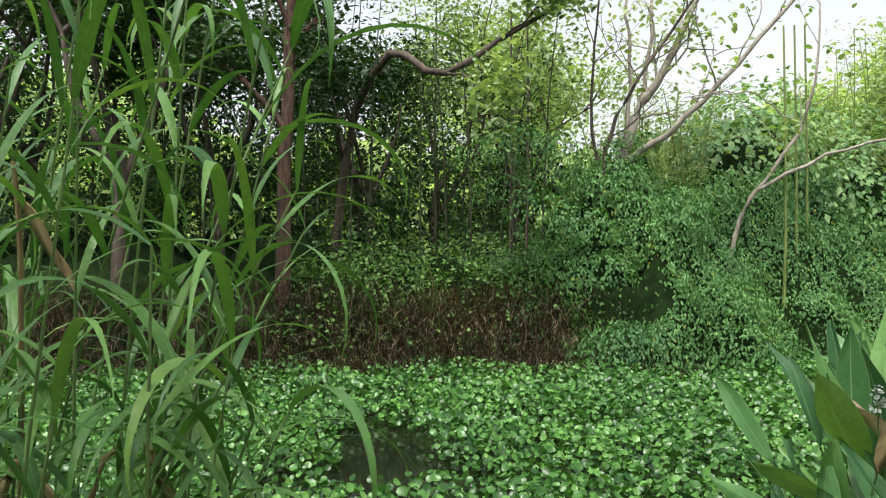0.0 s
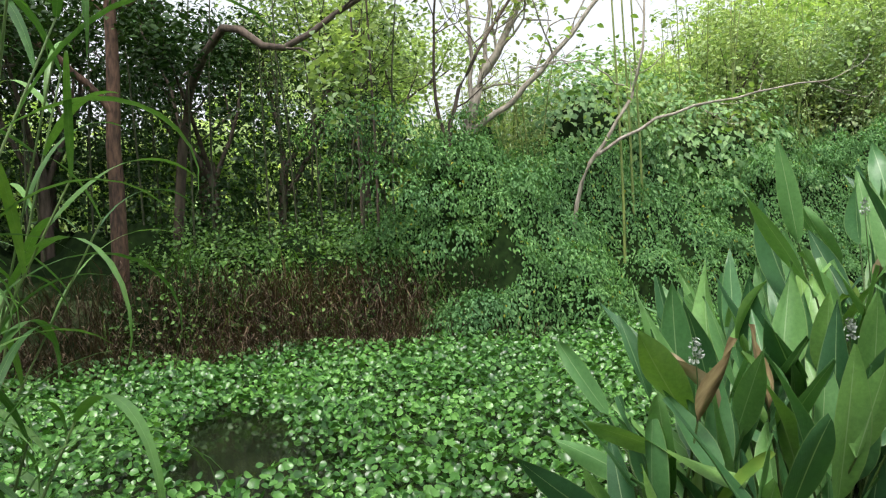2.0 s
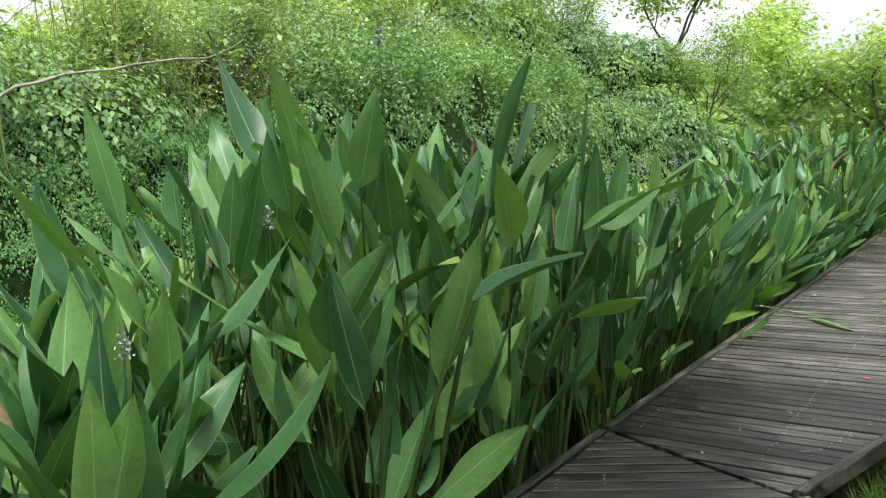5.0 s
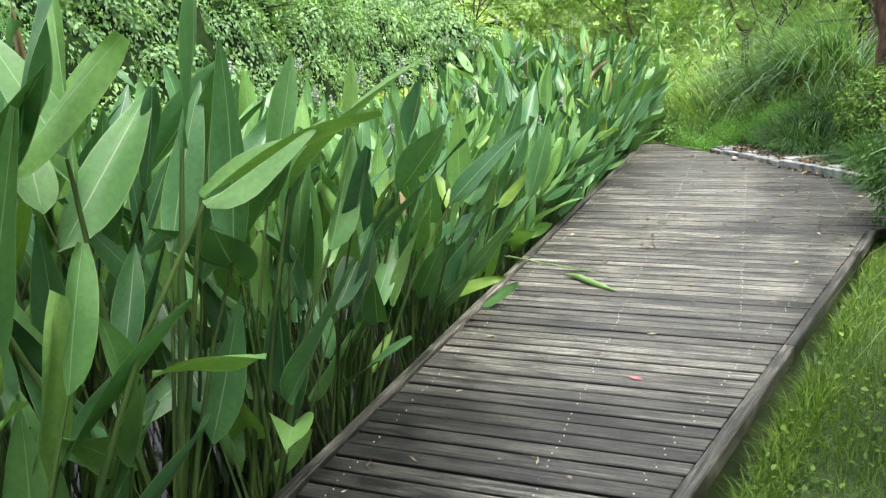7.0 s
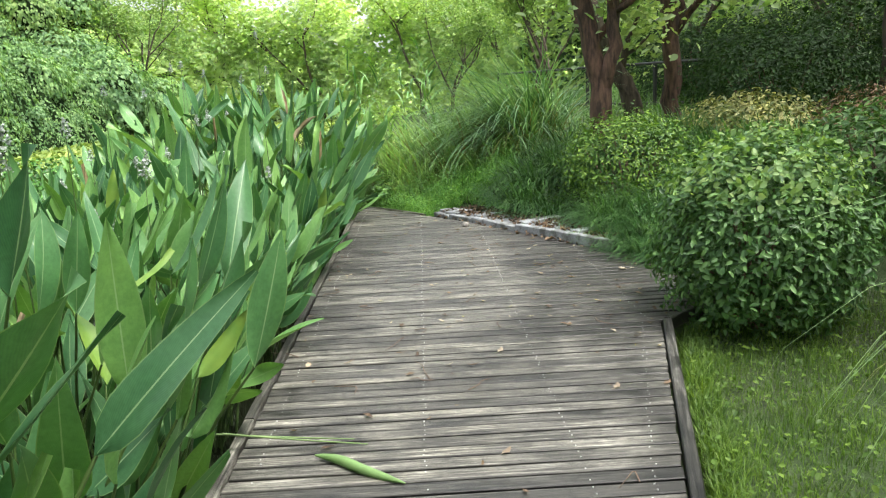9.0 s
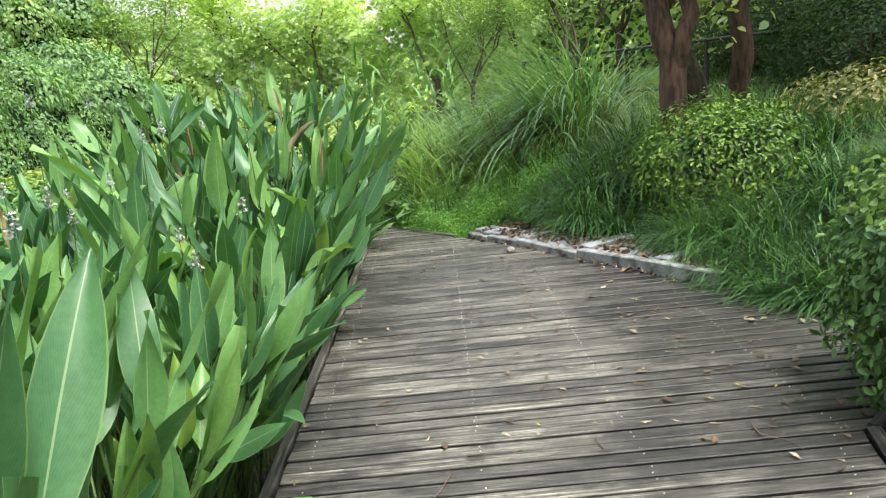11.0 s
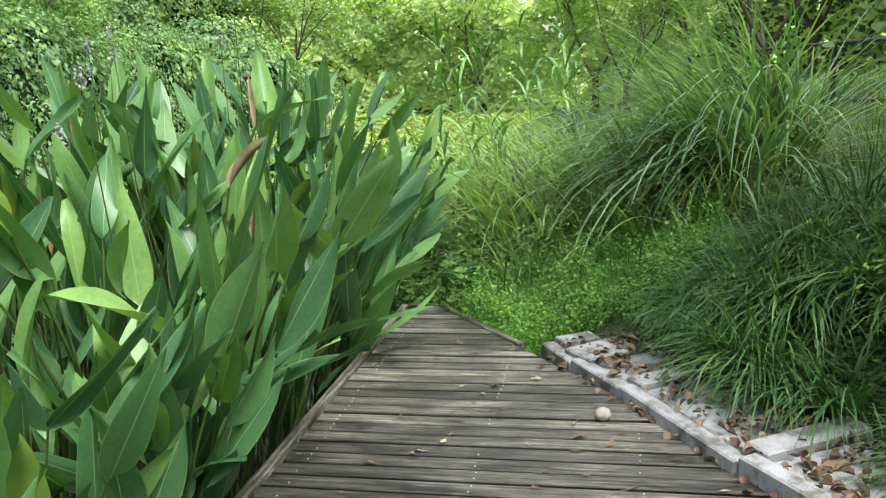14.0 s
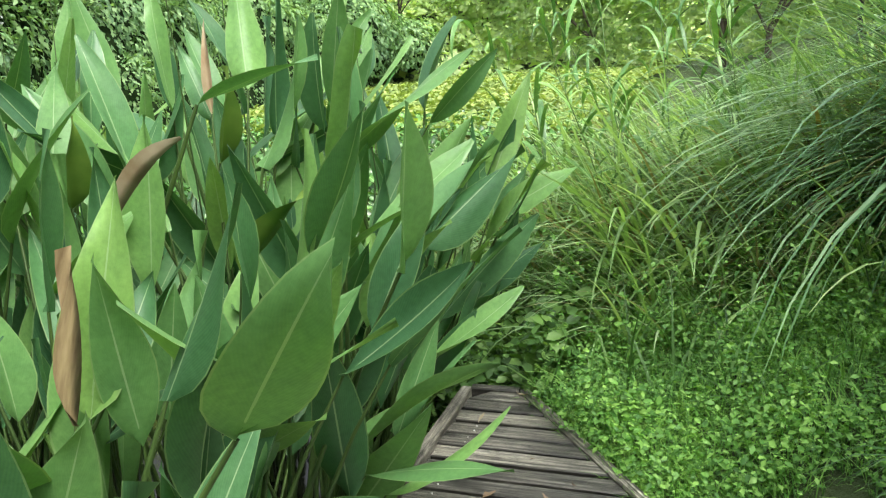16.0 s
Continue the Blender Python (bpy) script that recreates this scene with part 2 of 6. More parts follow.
M_THALIA_PALE = plain("bleached leaf", (0.27, 0.19, 0.10), (0.5, 0.43, 0.29), 7, 0.8)
M_YELLOW = plain("yellowing leaf", (0.09, 0.19, 0.025), (0.21, 0.32, 0.05), 6, 0.5)
M_REED = big_leaf("reed blade", (0.042, 0.12, 0.034), (0.085, 0.2, 0.05), (0.15, 0.29, 0.075), (0.26, 0.42, 0.16), rough=0.38)
M_FLOWER = plain("grey-violet flower", (0.17, 0.2, 0.17), (0.5, 0.55, 0.5), 60, 0.8)
M_HYACINTH = foliage("water hyacinth leaf", (0.014, 0.065, 0.009), (0.046, 0.15, 0.022), (0.115, 0.275, 0.058), 0.3, 0.2, 0.8, 0.5)
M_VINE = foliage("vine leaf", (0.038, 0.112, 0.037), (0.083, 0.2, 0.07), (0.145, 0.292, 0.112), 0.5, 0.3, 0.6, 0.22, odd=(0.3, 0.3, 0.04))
# haze across the pond is put into this paler, greyer vine colour
M_VINE_FAR = foliage("haze-paled far vine leaf", (0.062, 0.145, 0.06), (0.125, 0.24, 0.098), (0.225, 0.36, 0.16), 0.5, 0.35, 0.35)
# the shade under the trees is put into this dark leaf colour
M_SHADE = foliage("shade-darkened leaf", (0.010, 0.030, 0.009), (0.022, 0.056, 0.016), (0.045, 0.095, 0.026), 0.5, 0.2, 0.5, 0.25)
# crown and bamboo leaves are paled and greyed to imitate haze
M_CROWN = foliage("crown leaf", (0.13, 0.2, 0.1), (0.215, 0.3, 0.15), (0.31, 0.4, 0.21), 0.5, 0.42, 0.5)
M_BAMBOO = foliage("bamboo leaf", (0.18, 0.245, 0.13), (0.275, 0.345, 0.185), (0.37, 0.44, 0.255), 0.5, 0.42, 0.5)
M_YELLOWISH = foliage("yellow-green crown leaf", (0.10, 0.185, 0.06), (0.175, 0.285, 0.09), (0.28, 0.385, 0.145), 0.5, 0.4, 0.4)
# the far wood's haze is painted into these pale greens
M_FAR = foliage("haze-paled far wood leaf", (0.2, 0.3, 0.13), (0.32, 0.43, 0.19), (0.43, 0.53, 0.26), 0.6, 0.45, 0.2)
M_SHRUB = foliage("glossy shrub leaf", (0.024, 0.068, 0.019), (0.054, 0.13, 0.035), (0.115, 0.225, 0.065), 0.4, 0.2, 1.5, 0.3)
M_SHRUB_LIGHT = foliage("young shrub leaf", (0.03, 0.09, 0.012), (0.075, 0.16, 0.02), (0.16, 0.27, 0.03), 0.45, 0.25, 1.5)
M_GOLD = foliage("golden shrub leaf", (0.07, 0.10, 0.03), (0.2, 0.21, 0.07), (0.38, 0.36, 0.15), 0.45, 0.2, 2.0)
M_RUSSET = foliage("russet twig leaf", (0.05, 0.03, 0.02), (0.12, 0.07, 0.045), (0.2, 0.13, 0.08), 0.7, 0.1, 2.0)
M_LILYTURF = foliage("lilyturf blade", (0.021, 0.07, 0.021), (0.043, 0.12, 0.034), (0.10, 0.205, 0.064), 0.38, 0.2, 1.2)
M_GRASS = foliage("lawn blade", (0.028, 0.07, 0.005), (0.066, 0.138, 0.01), (0.125, 0.21, 0.023), 0.5, 0.35, 2.2)
M_WEED = foliage("low weed leaf", (0.03, 0.085, 0.018), (0.065, 0.155, 0.03), (0.13, 0.25, 0.055), 0.5, 0.3, 0.9)
M_COVER = foliage("fresh ground cover leaf", (0.045, 0.14, 0.03), (0.105, 0.26, 0.045), (0.2, 0.38, 0.085), 0.5, 0.35, 2.0)
M_REED_STEM = plain("pale reed stem", (0.09, 0.16, 0.05), (0.2, 0.29, 0.10), 8, 0.5, (1, 1, 0.3), 0.15)
M_TALLGRASS = foliage("tall grass blade", (0.125, 0.225, 0.088), (0.22, 0.355, 0.155), (0.35, 0.48, 0.265), 0.45, 0.4, 0.7, odd=(0.32, 0.26, 0.1))
M_PAMPAS = foliage("pampas blade", (0.052, 0.135, 0.064), (0.12, 0.25, 0.122), (0.3, 0.45, 0.29), 0.36, 0.3, 0.7)
M_DRIFT = foliage("drifted dry leaf", (0.035, 0.022, 0.016), (0.10, 0.062, 0.042), (0.22, 0.15, 0.10), 0.85, 0.05, 2.0)
M_STRAW = foliage("straw grass blade", (0.11, 0.10, 0.03), (0.2, 0.2, 0.07), (0.33, 0.29, 0.13), 0.6, 0.25, 0.9)
M_DUCKWEED = foliage("meadow blade", (0.11, 0.18, 0.04), (0.18, 0.26, 0.06), (0.27, 0.34, 0.10), 0.6, 0.3, 0.3)
M_BRUSH = foliage("dead brush", (0.03, 0.019, 0.013), (0.075, 0.05, 0.033), (0.15, 0.105, 0.07), 0.9, 0.05, 1.0)
M_LITTER = big_leaf("fallen leaf", (0.04, 0.025, 0.018), (0.12, 0.08, 0.05), (0.3, 0.27, 0.22), (0.3, 0.2, 0.1), rough=0.8)
M_LITTER_YELLOW = plain("yellow fallen leaf", (0.3, 0.28, 0.04), (0.48, 0.42, 0.08), 20, 0.6)
M_PETAL = plain("pink petal", (0.6, 0.08, 0.12), (0.75, 0.2, 0.22), 20, 0.6)


# ---- mesh tools ----
RNG = np.random.default_rng(7)


class Geo:
    """Collects vertices and faces and links them as one mesh object."""

    def __init__(self):
        self.v, self.q, self.t, self.uv, self.n = [], [], [], [], 0

    def add(self, v, f, uv=None):
        v = np.asarray(v, float).reshape(-1, 3)
        f = np.asarray(f, int)
        (self.q if f.shape[1] == 4 else self.t).append(f + self.n)
        self.v.append(v)
        self.uv.append(np.zeros((len(v), 2)) if uv is None else np.asarray(uv, float))
        self.n += len(v)
        return self

    def mesh(self, name, mat, smooth=True, uv=False):
        v = np.concatenate(self.v)
        loops, starts, k = [], [], 0
        for group, size in ((self.q, 4), (self.t, 3)):
            if group:
                f = np.concatenate(group)
                loops.append(f.ravel())
                starts.append(k + np.arange(len(f)) * size)
                k += f.size
        loops, starts = np.concatenate(loops), np.concatenate(starts)
        me = bpy.data.meshes.new(name)
        me.vertices.add(len(v))
        me.vertices.foreach_set("co", v.ravel())
        me.loops.add(len(loops))
        me.loops.foreach_set("vertex_index", loops)
        me.polygons.add(len(starts))
        me.polygons.foreach_set("loop_start", starts)
        me.update(calc_edges=True)
        me.polygons.foreach_set("use_smooth", np.full(len(starts), smooth))
        if uv:
            layer = me.uv_layers.new(name="UVMap")
            layer.data.foreach_set("uv", np.concatenate(self.uv)[loops].ravel())
        me.materials.append(mat)
        me.update()
        return me

    def part(self, name, mat, parent=None, label="", smooth=True, uv=False):
        return link(name, self.mesh(name, mat, smooth, uv), parent, label)


def link(name, me, parent=None, label="", m=None):
    ob = new(name, me)
    if parent is not None:
        ob.parent = parent
    if m is not None:
        ob.matrix_basis = m
    if label:
        tagged(ob, label)
    return ob


def thing(name, x, y, z, label, category, group="", kind="", rz=0):
    ob = new(name)
    ob.matrix_basis = pose(x, y, z, 0, 0, rz)
    ob.empty_display_size = 0.1
    return tagged(ob, label, category, group, kind)


def unit(a):
    return a / np.maximum(np.linalg.norm(a, axis=-1, keepdims=True), 1e-9)


def tube(points, radii, sides=6, cap=True):
    p = np.asarray(points, float)
    r = np.asarray(radii, float)
    d = unit(np.gradient(p, axis=0))
    ref = np.where(np.abs(d[:, 2:3]) > 0.9, np.array([[1.0, 0, 0]]), np.array([[0, 0, 1.0]]))
    a = unit(np.cross(d, ref))
    b = np.cross(d, a)
    ang = np.linspace(0, 2 * np.pi, sides, endpoint=False)
    v = p[:, None] + r[:, None, None] * (np.cos(ang)[None, :, None] * a[:, None] + np.sin(ang)[None, :, None] * b[:, None])
    n = len(p)
    i = np.arange(n - 1)[:, None] * sides
    j = np.arange(sides)[None]
    f = np.stack([i + j, i + (j + 1) % sides, i + sides + (j + 1) % sides, i + sides + j], -1).reshape(-1, 4)
    return v.reshape(-1, 3), f


def bend(points, n):
    """A smooth line of n points through the given ones."""
    p = np.asarray(points, float)
    t = np.linspace(0, len(p) - 1, n)
    out = []
    for s in t:
        i = min(int(s), len(p) - 2)
        u = s - i
        p0, p1, p2, p3 = p[max(i - 1, 0)], p[i], p[i + 1], p[min(i + 2, len(p) - 1)]
        out.append(0.5 * (2 * p1 + (p2 - p0) * u + (2 * p0 - 5 * p1 + 4 * p2 - p3) * u * u + (3 * p1 - p0 - 3 * p2 + p3) * u ** 3))
    return np.array(out)


def scatter(geo, tv, tf, pos, normal, size, along=None, rng=RNG):
    """Copies a small leaf (length along y, face along z) to every place."""
    tv, tf = np.asarray(tv, float), np.asarray(tf, int)
    n = unit(np.asarray(normal, float))
    if along is None:
        along = rng.normal(size=n.shape)
    y = unit(along - n * np.sum(along * n, -1, keepdims=True))
    x = np.cross(y, n)
    size = np.asarray(size, float)
    if size.ndim == 1:
        size = size[:, None].repeat(3, 1)
    v = pos[:, None] + (tv[None, :, 0:1] * size[:, None, 0:1]) * x[:, None] + (tv[None, :, 1:2] * size[:, None, 1:2]) * y[:, None] + (tv[None, :, 2:3] * size[:, None, 2:3]) * n[:, None]
    f = tf[None] + (np.arange(len(pos)) * len(tv))[:, None, None]
    geo.add(v.reshape(-1, 3), f.reshape(-1, tf.shape[1]))


# small leaf shapes: folded kite, pointed leaf, round pad, blade
KITE_V = [(0, 0, 0), (0.32, 0.45, 0.1), (0, 1, -0.08), (-0.32, 0.45, 0.1)]
KITE_F = [(0, 1, 2), (0, 2, 3)]
OVAL_V = [(0, 0, 0), (0.3, 0.28, 0.08), (0.33, 0.62, 0.05), (0, 1, -0.15), (-0.33, 0.62, 0.05), (-0.3, 0.28, 0.08)]
OVAL_F = [(0, 1, 2, 3), (0, 3, 4, 5)]
PAD_V = [(0, 0, 0.0)] + [(0.5 * math.sin(a), 0.5 - 0.5 * math.cos(a), 0.16 + 0.05 * math.cos(3 * a)) for a in [k * math.pi / 3.5 + 0.001 for k in range(1, 7)]] + [(0, 0.5, -0.03)]
PAD_F = [(7, k, k + 1) for k in range(0, 6)] + [(7, 6, 0)]


def blades(geo, base, heading, length, width, droop, rise, segs=4, rng=RNG):
    """Arching grass blades: a strip that rises, then bends over along its heading."""
    n = len(base)
    t = np.linspace(0, 1, segs + 1)[None, :]
    ang = rise[:, None] - droop[:, None] * t
    step = length[:, None] / segs
    fwd = np.concatenate([np.zeros((n, 1)), np.cumsum(np.cos(ang[:, :-1]) * step, 1)], 1)
    up = np.concatenate([np.zeros((n, 1)), np.cumsum(np.sin(ang[:, :-1]) * step, 1)], 1)
    h = np.stack([np.cos(heading), np.sin(heading), np.zeros(n)], -1)
    side = np.stack([-np.sin(heading), np.cos(heading), np.zeros(n)], -1)
    mid = base[:, None] + fwd[..., None] * h[:, None] + up[..., None] * np.array([0, 0, 1.0])
    w = width[:, None] * np.clip(np.minimum(0.5 + 2 * t, 1.15 * (1 - t) ** 0.7), 0.03, 1) * 0.5
    a = mid + w[..., None] * side[:, None]
    b = mid - w[..., None] * side[:, None]
    v = np.stack([a, b], 2).reshape(n, -1, 3)
    k = np.arange(segs) * 2
    f = np.stack([k, k + 1, k + 3, k + 2], -1)
    f = f[None] + (np.arange(n) * 2 * (segs + 1))[:, None, None]
    geo.add(v.reshape(-1, 3), f.reshape(-1, 4))


def smooth(t):
    t = np.clip(t, 0, 1)
    return t * t * (3 - 2 * t)


def waves(x, y, s=1.0, seed=0.0):
    """A cheap uneven surface, about -1 to 1."""
    return (np.sin(x * 1.7 / s + seed + 1.3 * np.sin(y * 1.1 / s + seed)) + np.sin(y * 2.1 / s + 2 * seed + 1.7 * np.sin(x * 0.9 / s)) + 0.6 * np.sin((x + y) * 3.7 / s + seed)) / 2.6


# ---- plan of the pond and its banks ----
FAR_X, FAR_Y = [-60, -12, -5, -3, 0, 3, 6, 12, 21, 27, 36, 44, 90], [6, 9, 9.8, 10.4, 11.2, 10.8, 12.2, 14, 15.5, 18, 20, 21, 22]
NEAR_X, NEAR_Y = [-60, -6, -1, 1, 3, 5.2, 14.95, 16, 20, 30, 44, 90], [0.0, 0.9, 1.4, 1.9, 2.62, 2.82, 3.66, 4.1, 4.7, 6.5, 8, 10]
SIDE_X, SIDE_Y = [-60, -4, 4.4, 9.6, 10.4, 11.1, 13.4, 14.98, 18, 26, 90], [-4.0, -3.4, 1.66, 0.85, 0.2, 0.3, 2.0, 3.5, 3.9, 4.6, 6]
WATER_Z = -0.36


def far_bank(x):
    return np.interp(x, FAR_X, FAR_Y)


def near_bank(x):
    return np.interp(x, NEAR_X, NEAR_Y)


def deck_side(x):
    return np.interp(x, SIDE_X, SIDE_Y)


def ground_z(x, y):
    x, y = np.asarray(x, float), np.asarray(y, float)
    f = y - far_bank(x)
    far = -0.75 + 1.35 * smooth((f + 0.5) / 2.4) + 0.05 * np.clip(f, 0, 12)
    r = deck_side(x) - y
    hill = np.interp(x, [-60, 9, 11.5, 14.5, 17, 24, 90], [0.6, 0.6, 0.95, 0.75, 0.55, 0.9, 0.9])
    start = np.interp(x, [-60, 9.5, 11, 90], [0.9, 0.9, 0.15, 0.1])
    near = -0.44 + (0.3 + 0.07 * smooth((x - 9.3) / 1.6)) * smooth((r - 0.03) / 0.06) + hill * smooth((r - start) / 2.6) + 0.06 * np.clip(r - 3, 0, 20)
    pond = smooth((y - near_bank(x) + 0.15) / 0.7)
    low = near * (1 - pond) + -0.8 * pond
    d = np.hypot((x - 15) / 46, (y - 7.5) / 19) - 1
    rise = (6.5 - 3.0 * np.exp(-((x - 7) / 5) ** 2) * (y > 7) - 3.6 * np.exp(-((x + 5) / 7) ** 2) * (y > 7)) * smooth(d / 0.5)
    return np.where(f > -0.6, np.maximum(far, low), low) + 0.02 * waves(x, y, 0.4) + rise


def axis(lo, hi, step, reach):
    out, s = list(np.arange(lo, hi + step / 2, step)), step
    a, b = out[0], out[-1]
    while b < reach:
        s *= 1.35
        a, b = a - s, b + s
        out = [a] + out + [b]
    return np.array(out)


gx, gy = axis(-8, 26, 0.2, 900), axis(-7, 24, 0.1, 900)
GX, GY = np.meshgrid(gx, gy)
ground = Geo()
nxg, nyg = len(gx), len(gy)
idx = np.arange(nxg * nyg).reshape(nyg, nxg)
grid_faces = np.stack([idx[:-1, :-1], idx[:-1, 1:], idx[1:, 1:], idx[1:, :-1]], -1).reshape(-1, 4)
ground.add(np.stack([GX, GY, ground_z(GX, GY)], -1).reshape(-1, 3), grid_faces)
tagged(ground.part("ground", M_EARTH), "damp dark soil of the pond banks and garden slope", "ground", kind="structure")

wx = np.linspace(-40, 46, 87)
water = Geo()
wv = np.concatenate([np.stack([wx, near_bank(wx) - 1.0, np.full_like(wx, WATER_Z)], -1), np.stack([wx, far_bank(wx) + 1.0, np.full_like(wx, WATER_Z)], -1)])
k = np.arange(len(wx) - 1)
water.add(wv, np.stack([k, k + 1, k + 1 + len(wx), k + len(wx)], -1))
tagged(water.part("water", M_WATER, smooth=False), "still dark pond water between floating plants", "water", kind="structure")

# ---- boardwalk ----
BOARD = 0.1
main_outline = [(4.42, 1.74), (9.6, 0.87), (10.45, 0.12), (11.0, 0.22), (13.4, 1.98), (14.99, 3.43), (14.97, 3.645), (4.74, 2.765)]
first_outline = [(-3.2, -2.6), (0.0, -2.0), (4.38, 1.70), (4.70, 2.765), (3.1, 2.6), (0.6, 1.25), (-3.0, 0.3)]


def crossing(poly, a, s):
    """Where the line at s along axis a cuts the outline: lowest and highest place across."""
    c, d = math.cos(a), math.sin(a)
    hits = []
    for (x0, y0), (x1, y1) in zip(poly, poly[1:] + poly[:1]):
        s0, s1 = x0 * c + y0 * d - s, x1 * c + y1 * d - s
        if s0 * s1 < 0:
            u = s0 / (s0 - s1)
            x, y = x0 + u * (x1 - x0), y0 + u * (y1 - y0)
            hits.append(-x * d + y * c)
    return (min(hits), max(hits)) if len(hits) >= 2 else None


boardwalk = thing("boardwalk", 0, 0, 0, "weathered grey plank boardwalk beside the pond", "boardwalk", kind="structure")
nails = Geo()
NAIL_V, NAIL_F = tube([(0, 0, -0.003), (0, 0, 0.0015), (0, 0, 0.0016)], [0.0033, 0.0033, 0.0001], 6)


def lay_boards(poly, degrees, rng, lines):
    a = radians(degrees)
    c, d = math.cos(a), math.sin(a)
    along = [x * c + y * d for x, y in poly]
    s = min(along) + 0.002
    while s < max(along) - 0.02:
        w = BOARD - 0.012 - rng.uniform(0, 0.007)
        lo, hi = crossing(poly, a, s + 0.001), crossing(poly, a, min(s + w, max(along) - 0.001))
        if lo and hi:
            lo, hi = ([lo[0] + rng.uniform(-0.006, 0.006), lo[1] + rng.uniform(-0.006, 0.006)], [hi[0], hi[1]])
            mid = (lo[0] + lo[1] + hi[0] + hi[1]) / 4
            ch = 0.004
            rows = []
            for z, e in ((-0.035, 0.0), (-ch, 0.0), (0.0, ch)):
                rows.append([(lo[0] - mid + e, -w / 2 + e, z), (lo[1] - mid - e, -w / 2 + e, z), (hi[1] - mid - e, w / 2 - e, z), (hi[0] - mid + e, w / 2 - e, z)])
            g = Geo()
            f = [(8, 9, 10, 11)] + [(q * 4 + j, q * 4 + (j + 1) % 4, q * 4 + 4 + (j + 1) % 4, q * 4 + 4 + j) for q in (0, 1) for j in range(4)]
            g.add(np.array(rows).reshape(-1, 3)[:, [0, 1, 2]] * np.array([1, -1, 1]), np.array(f)[:, ::-1])
            cx, cy = (s + w / 2) * c - mid * d, (s + w / 2) * d + mid * c
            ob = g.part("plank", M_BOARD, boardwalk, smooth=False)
            ob.matrix_basis = pose(cx, cy, rng.uniform(-0.003, 0.002), rng.uniform(-0.5, 0.5), rng.uniform(-0.06, 0.06), degrees + 90)
            for line in lines:
                across = line(s + w / 2)
                if across is not None and lo[0] + 0.05 < across < lo[1] - 0.05:
                    for off in (-0.022, 0.022):
                        if rng.random() < 0.85:
                            q = s + w / 2 + off + rng.uniform(-0.004, 0.004)
                            u = across + rng.uniform(-0.008, 0.008)
                            nails.add(NAIL_V + np.array([q * c - u * d, q * d + u * c, 0.0]), NAIL_F)
        s += BOARD


def nail_line(p, q, degrees):
    a = radians(degrees)
    c, d = math.cos(a), math.sin(a)
    s0, t0 = p[0] * c + p[1] * d, -p[0] * d + p[1] * c
    s1, t1 = q[0] * c + q[1] * d, -q[0] * d + q[1] * c
    return lambda s: t0 + (t1 - t0) * (s - s0) / (s1 - s0) if s0 - 0.05 < s < s1 + 0.05 else None


board_rng = np.random.default_rng(3)
DIR1, DIR0 = 4.9, 33.5
lay_boards(main_outline, DIR1, board_rng, [
    nail_line((4.6, 1.95), (14.3, 2.78), DIR1), nail_line((7.0, 1.52), (13.2, 2.05), DIR1), nail_line((4.9, 1.78), (9.5, 1.0), DIR1), nail_line((9.7, 0.95), (11.9, 1.15), DIR1),
    nail_line((4.8, 2.66), (14.8, 3.53), DIR1)])
lay_boards(first_outline, DIR0, board_rng, [nail_line((0.0, -0.35), (4.2, 2.5), DIR0), nail_line((0.0, -1.6), (4.2, 1.75), DIR0), nail_line((1.0, 0.9), (4.2, 2.74), DIR0)])
nails.part("nail_heads", M_NAIL, boardwalk, "bright zinc nail heads in rows", smooth=False)
tagged(bpy.data.objects["nail_heads"], kind="stuff")


def beam(p, q, w, top, depth, name="edge_beam"):
    (x0, y0), (x1, y1) = p, q
    n = math.hypot(x1 - x0, y1 - y0)
    g = Geo()
    e = 0.006
    prof = [(-w / 2, top - depth), (w / 2, top - depth), (w / 2, top - e), (w / 2 - e, top), (-w / 2 + e, top), (-w / 2, top - e)]
    v = [(0.0, u, z) for u, z in prof] + [(n, u, z) for u, z in prof]
    m = len(prof)
    g.add(v, [(j, j + m, (j + 1) % m + m, (j + 1) % m) for j in range(m)])
    g.add(v, [(0, 1, 2), (0, 2, 3), (0, 3, 4), (0, 4, 5), (8, 7, 6), (9, 8, 6), (10, 9, 6), (11, 10, 6)])
    ob = g.part(name, M_BOARD, boardwalk, smooth=False)
    ob.matrix_basis = pose(x0, y0, 0, 0, 0, math.degrees(math.atan2(y1 - y0, x1 - x0)))
    return ob


beam((4.42, 1.70), (6.9, 1.285), 0.055, 0.018, 0.075)
beam((6.91, 1.283), (9.6, 0.83), 0.055, 0.016, 0.075)
beam((9.62, 0.82), (10.45, 0.08), 0.055, 0.014, 0.075)
beam((-0.0, -2.04), (4.38, 1.665), 0.055, 0.016, 0.075)
beam((4.75, 2.80), (8.2, 3.097), 0.05, 0.012, 0.12)
beam((8.21, 3.098), (11.6, 3.39), 0.05, 0.014, 0.12)
beam((11.61, 3.391), (14.98, 3.681), 0.05, 0.012, 0.12)
beam((3.1, 2.64), (4.70, 2.80), 0.05, 0.012, 0.12)
beam((0.6, 1.29), (3.1, 2.64), 0.05, 0.012, 0.12)
beam((14.25, 2.73), (15.02, 3.43), 0.045, 0.014, 0.1)
beam((15.02, 3.45), (14.995, 3.66), 0.045, 0.012, 0.1)
for px, py in ((5.4, 2.9), (7.4, 3.07), (9.6, 3.26), (11.8, 3.45), (13.9, 3.62)):
    post = Geo()
    post.add(*tube([(0, 0, -0.5), (0, 0, -0.05)], [0.05, 0.05], 8))
    post.part("post", M_BOARD, boardwalk).matrix_basis = pose(px, py, 0)

# ---- granite edging ----
edging = thing("stone_edging", 0, 0, 0, "speckled grey granite edging slabs by the boardwalk", "stone edging", kind="structure")


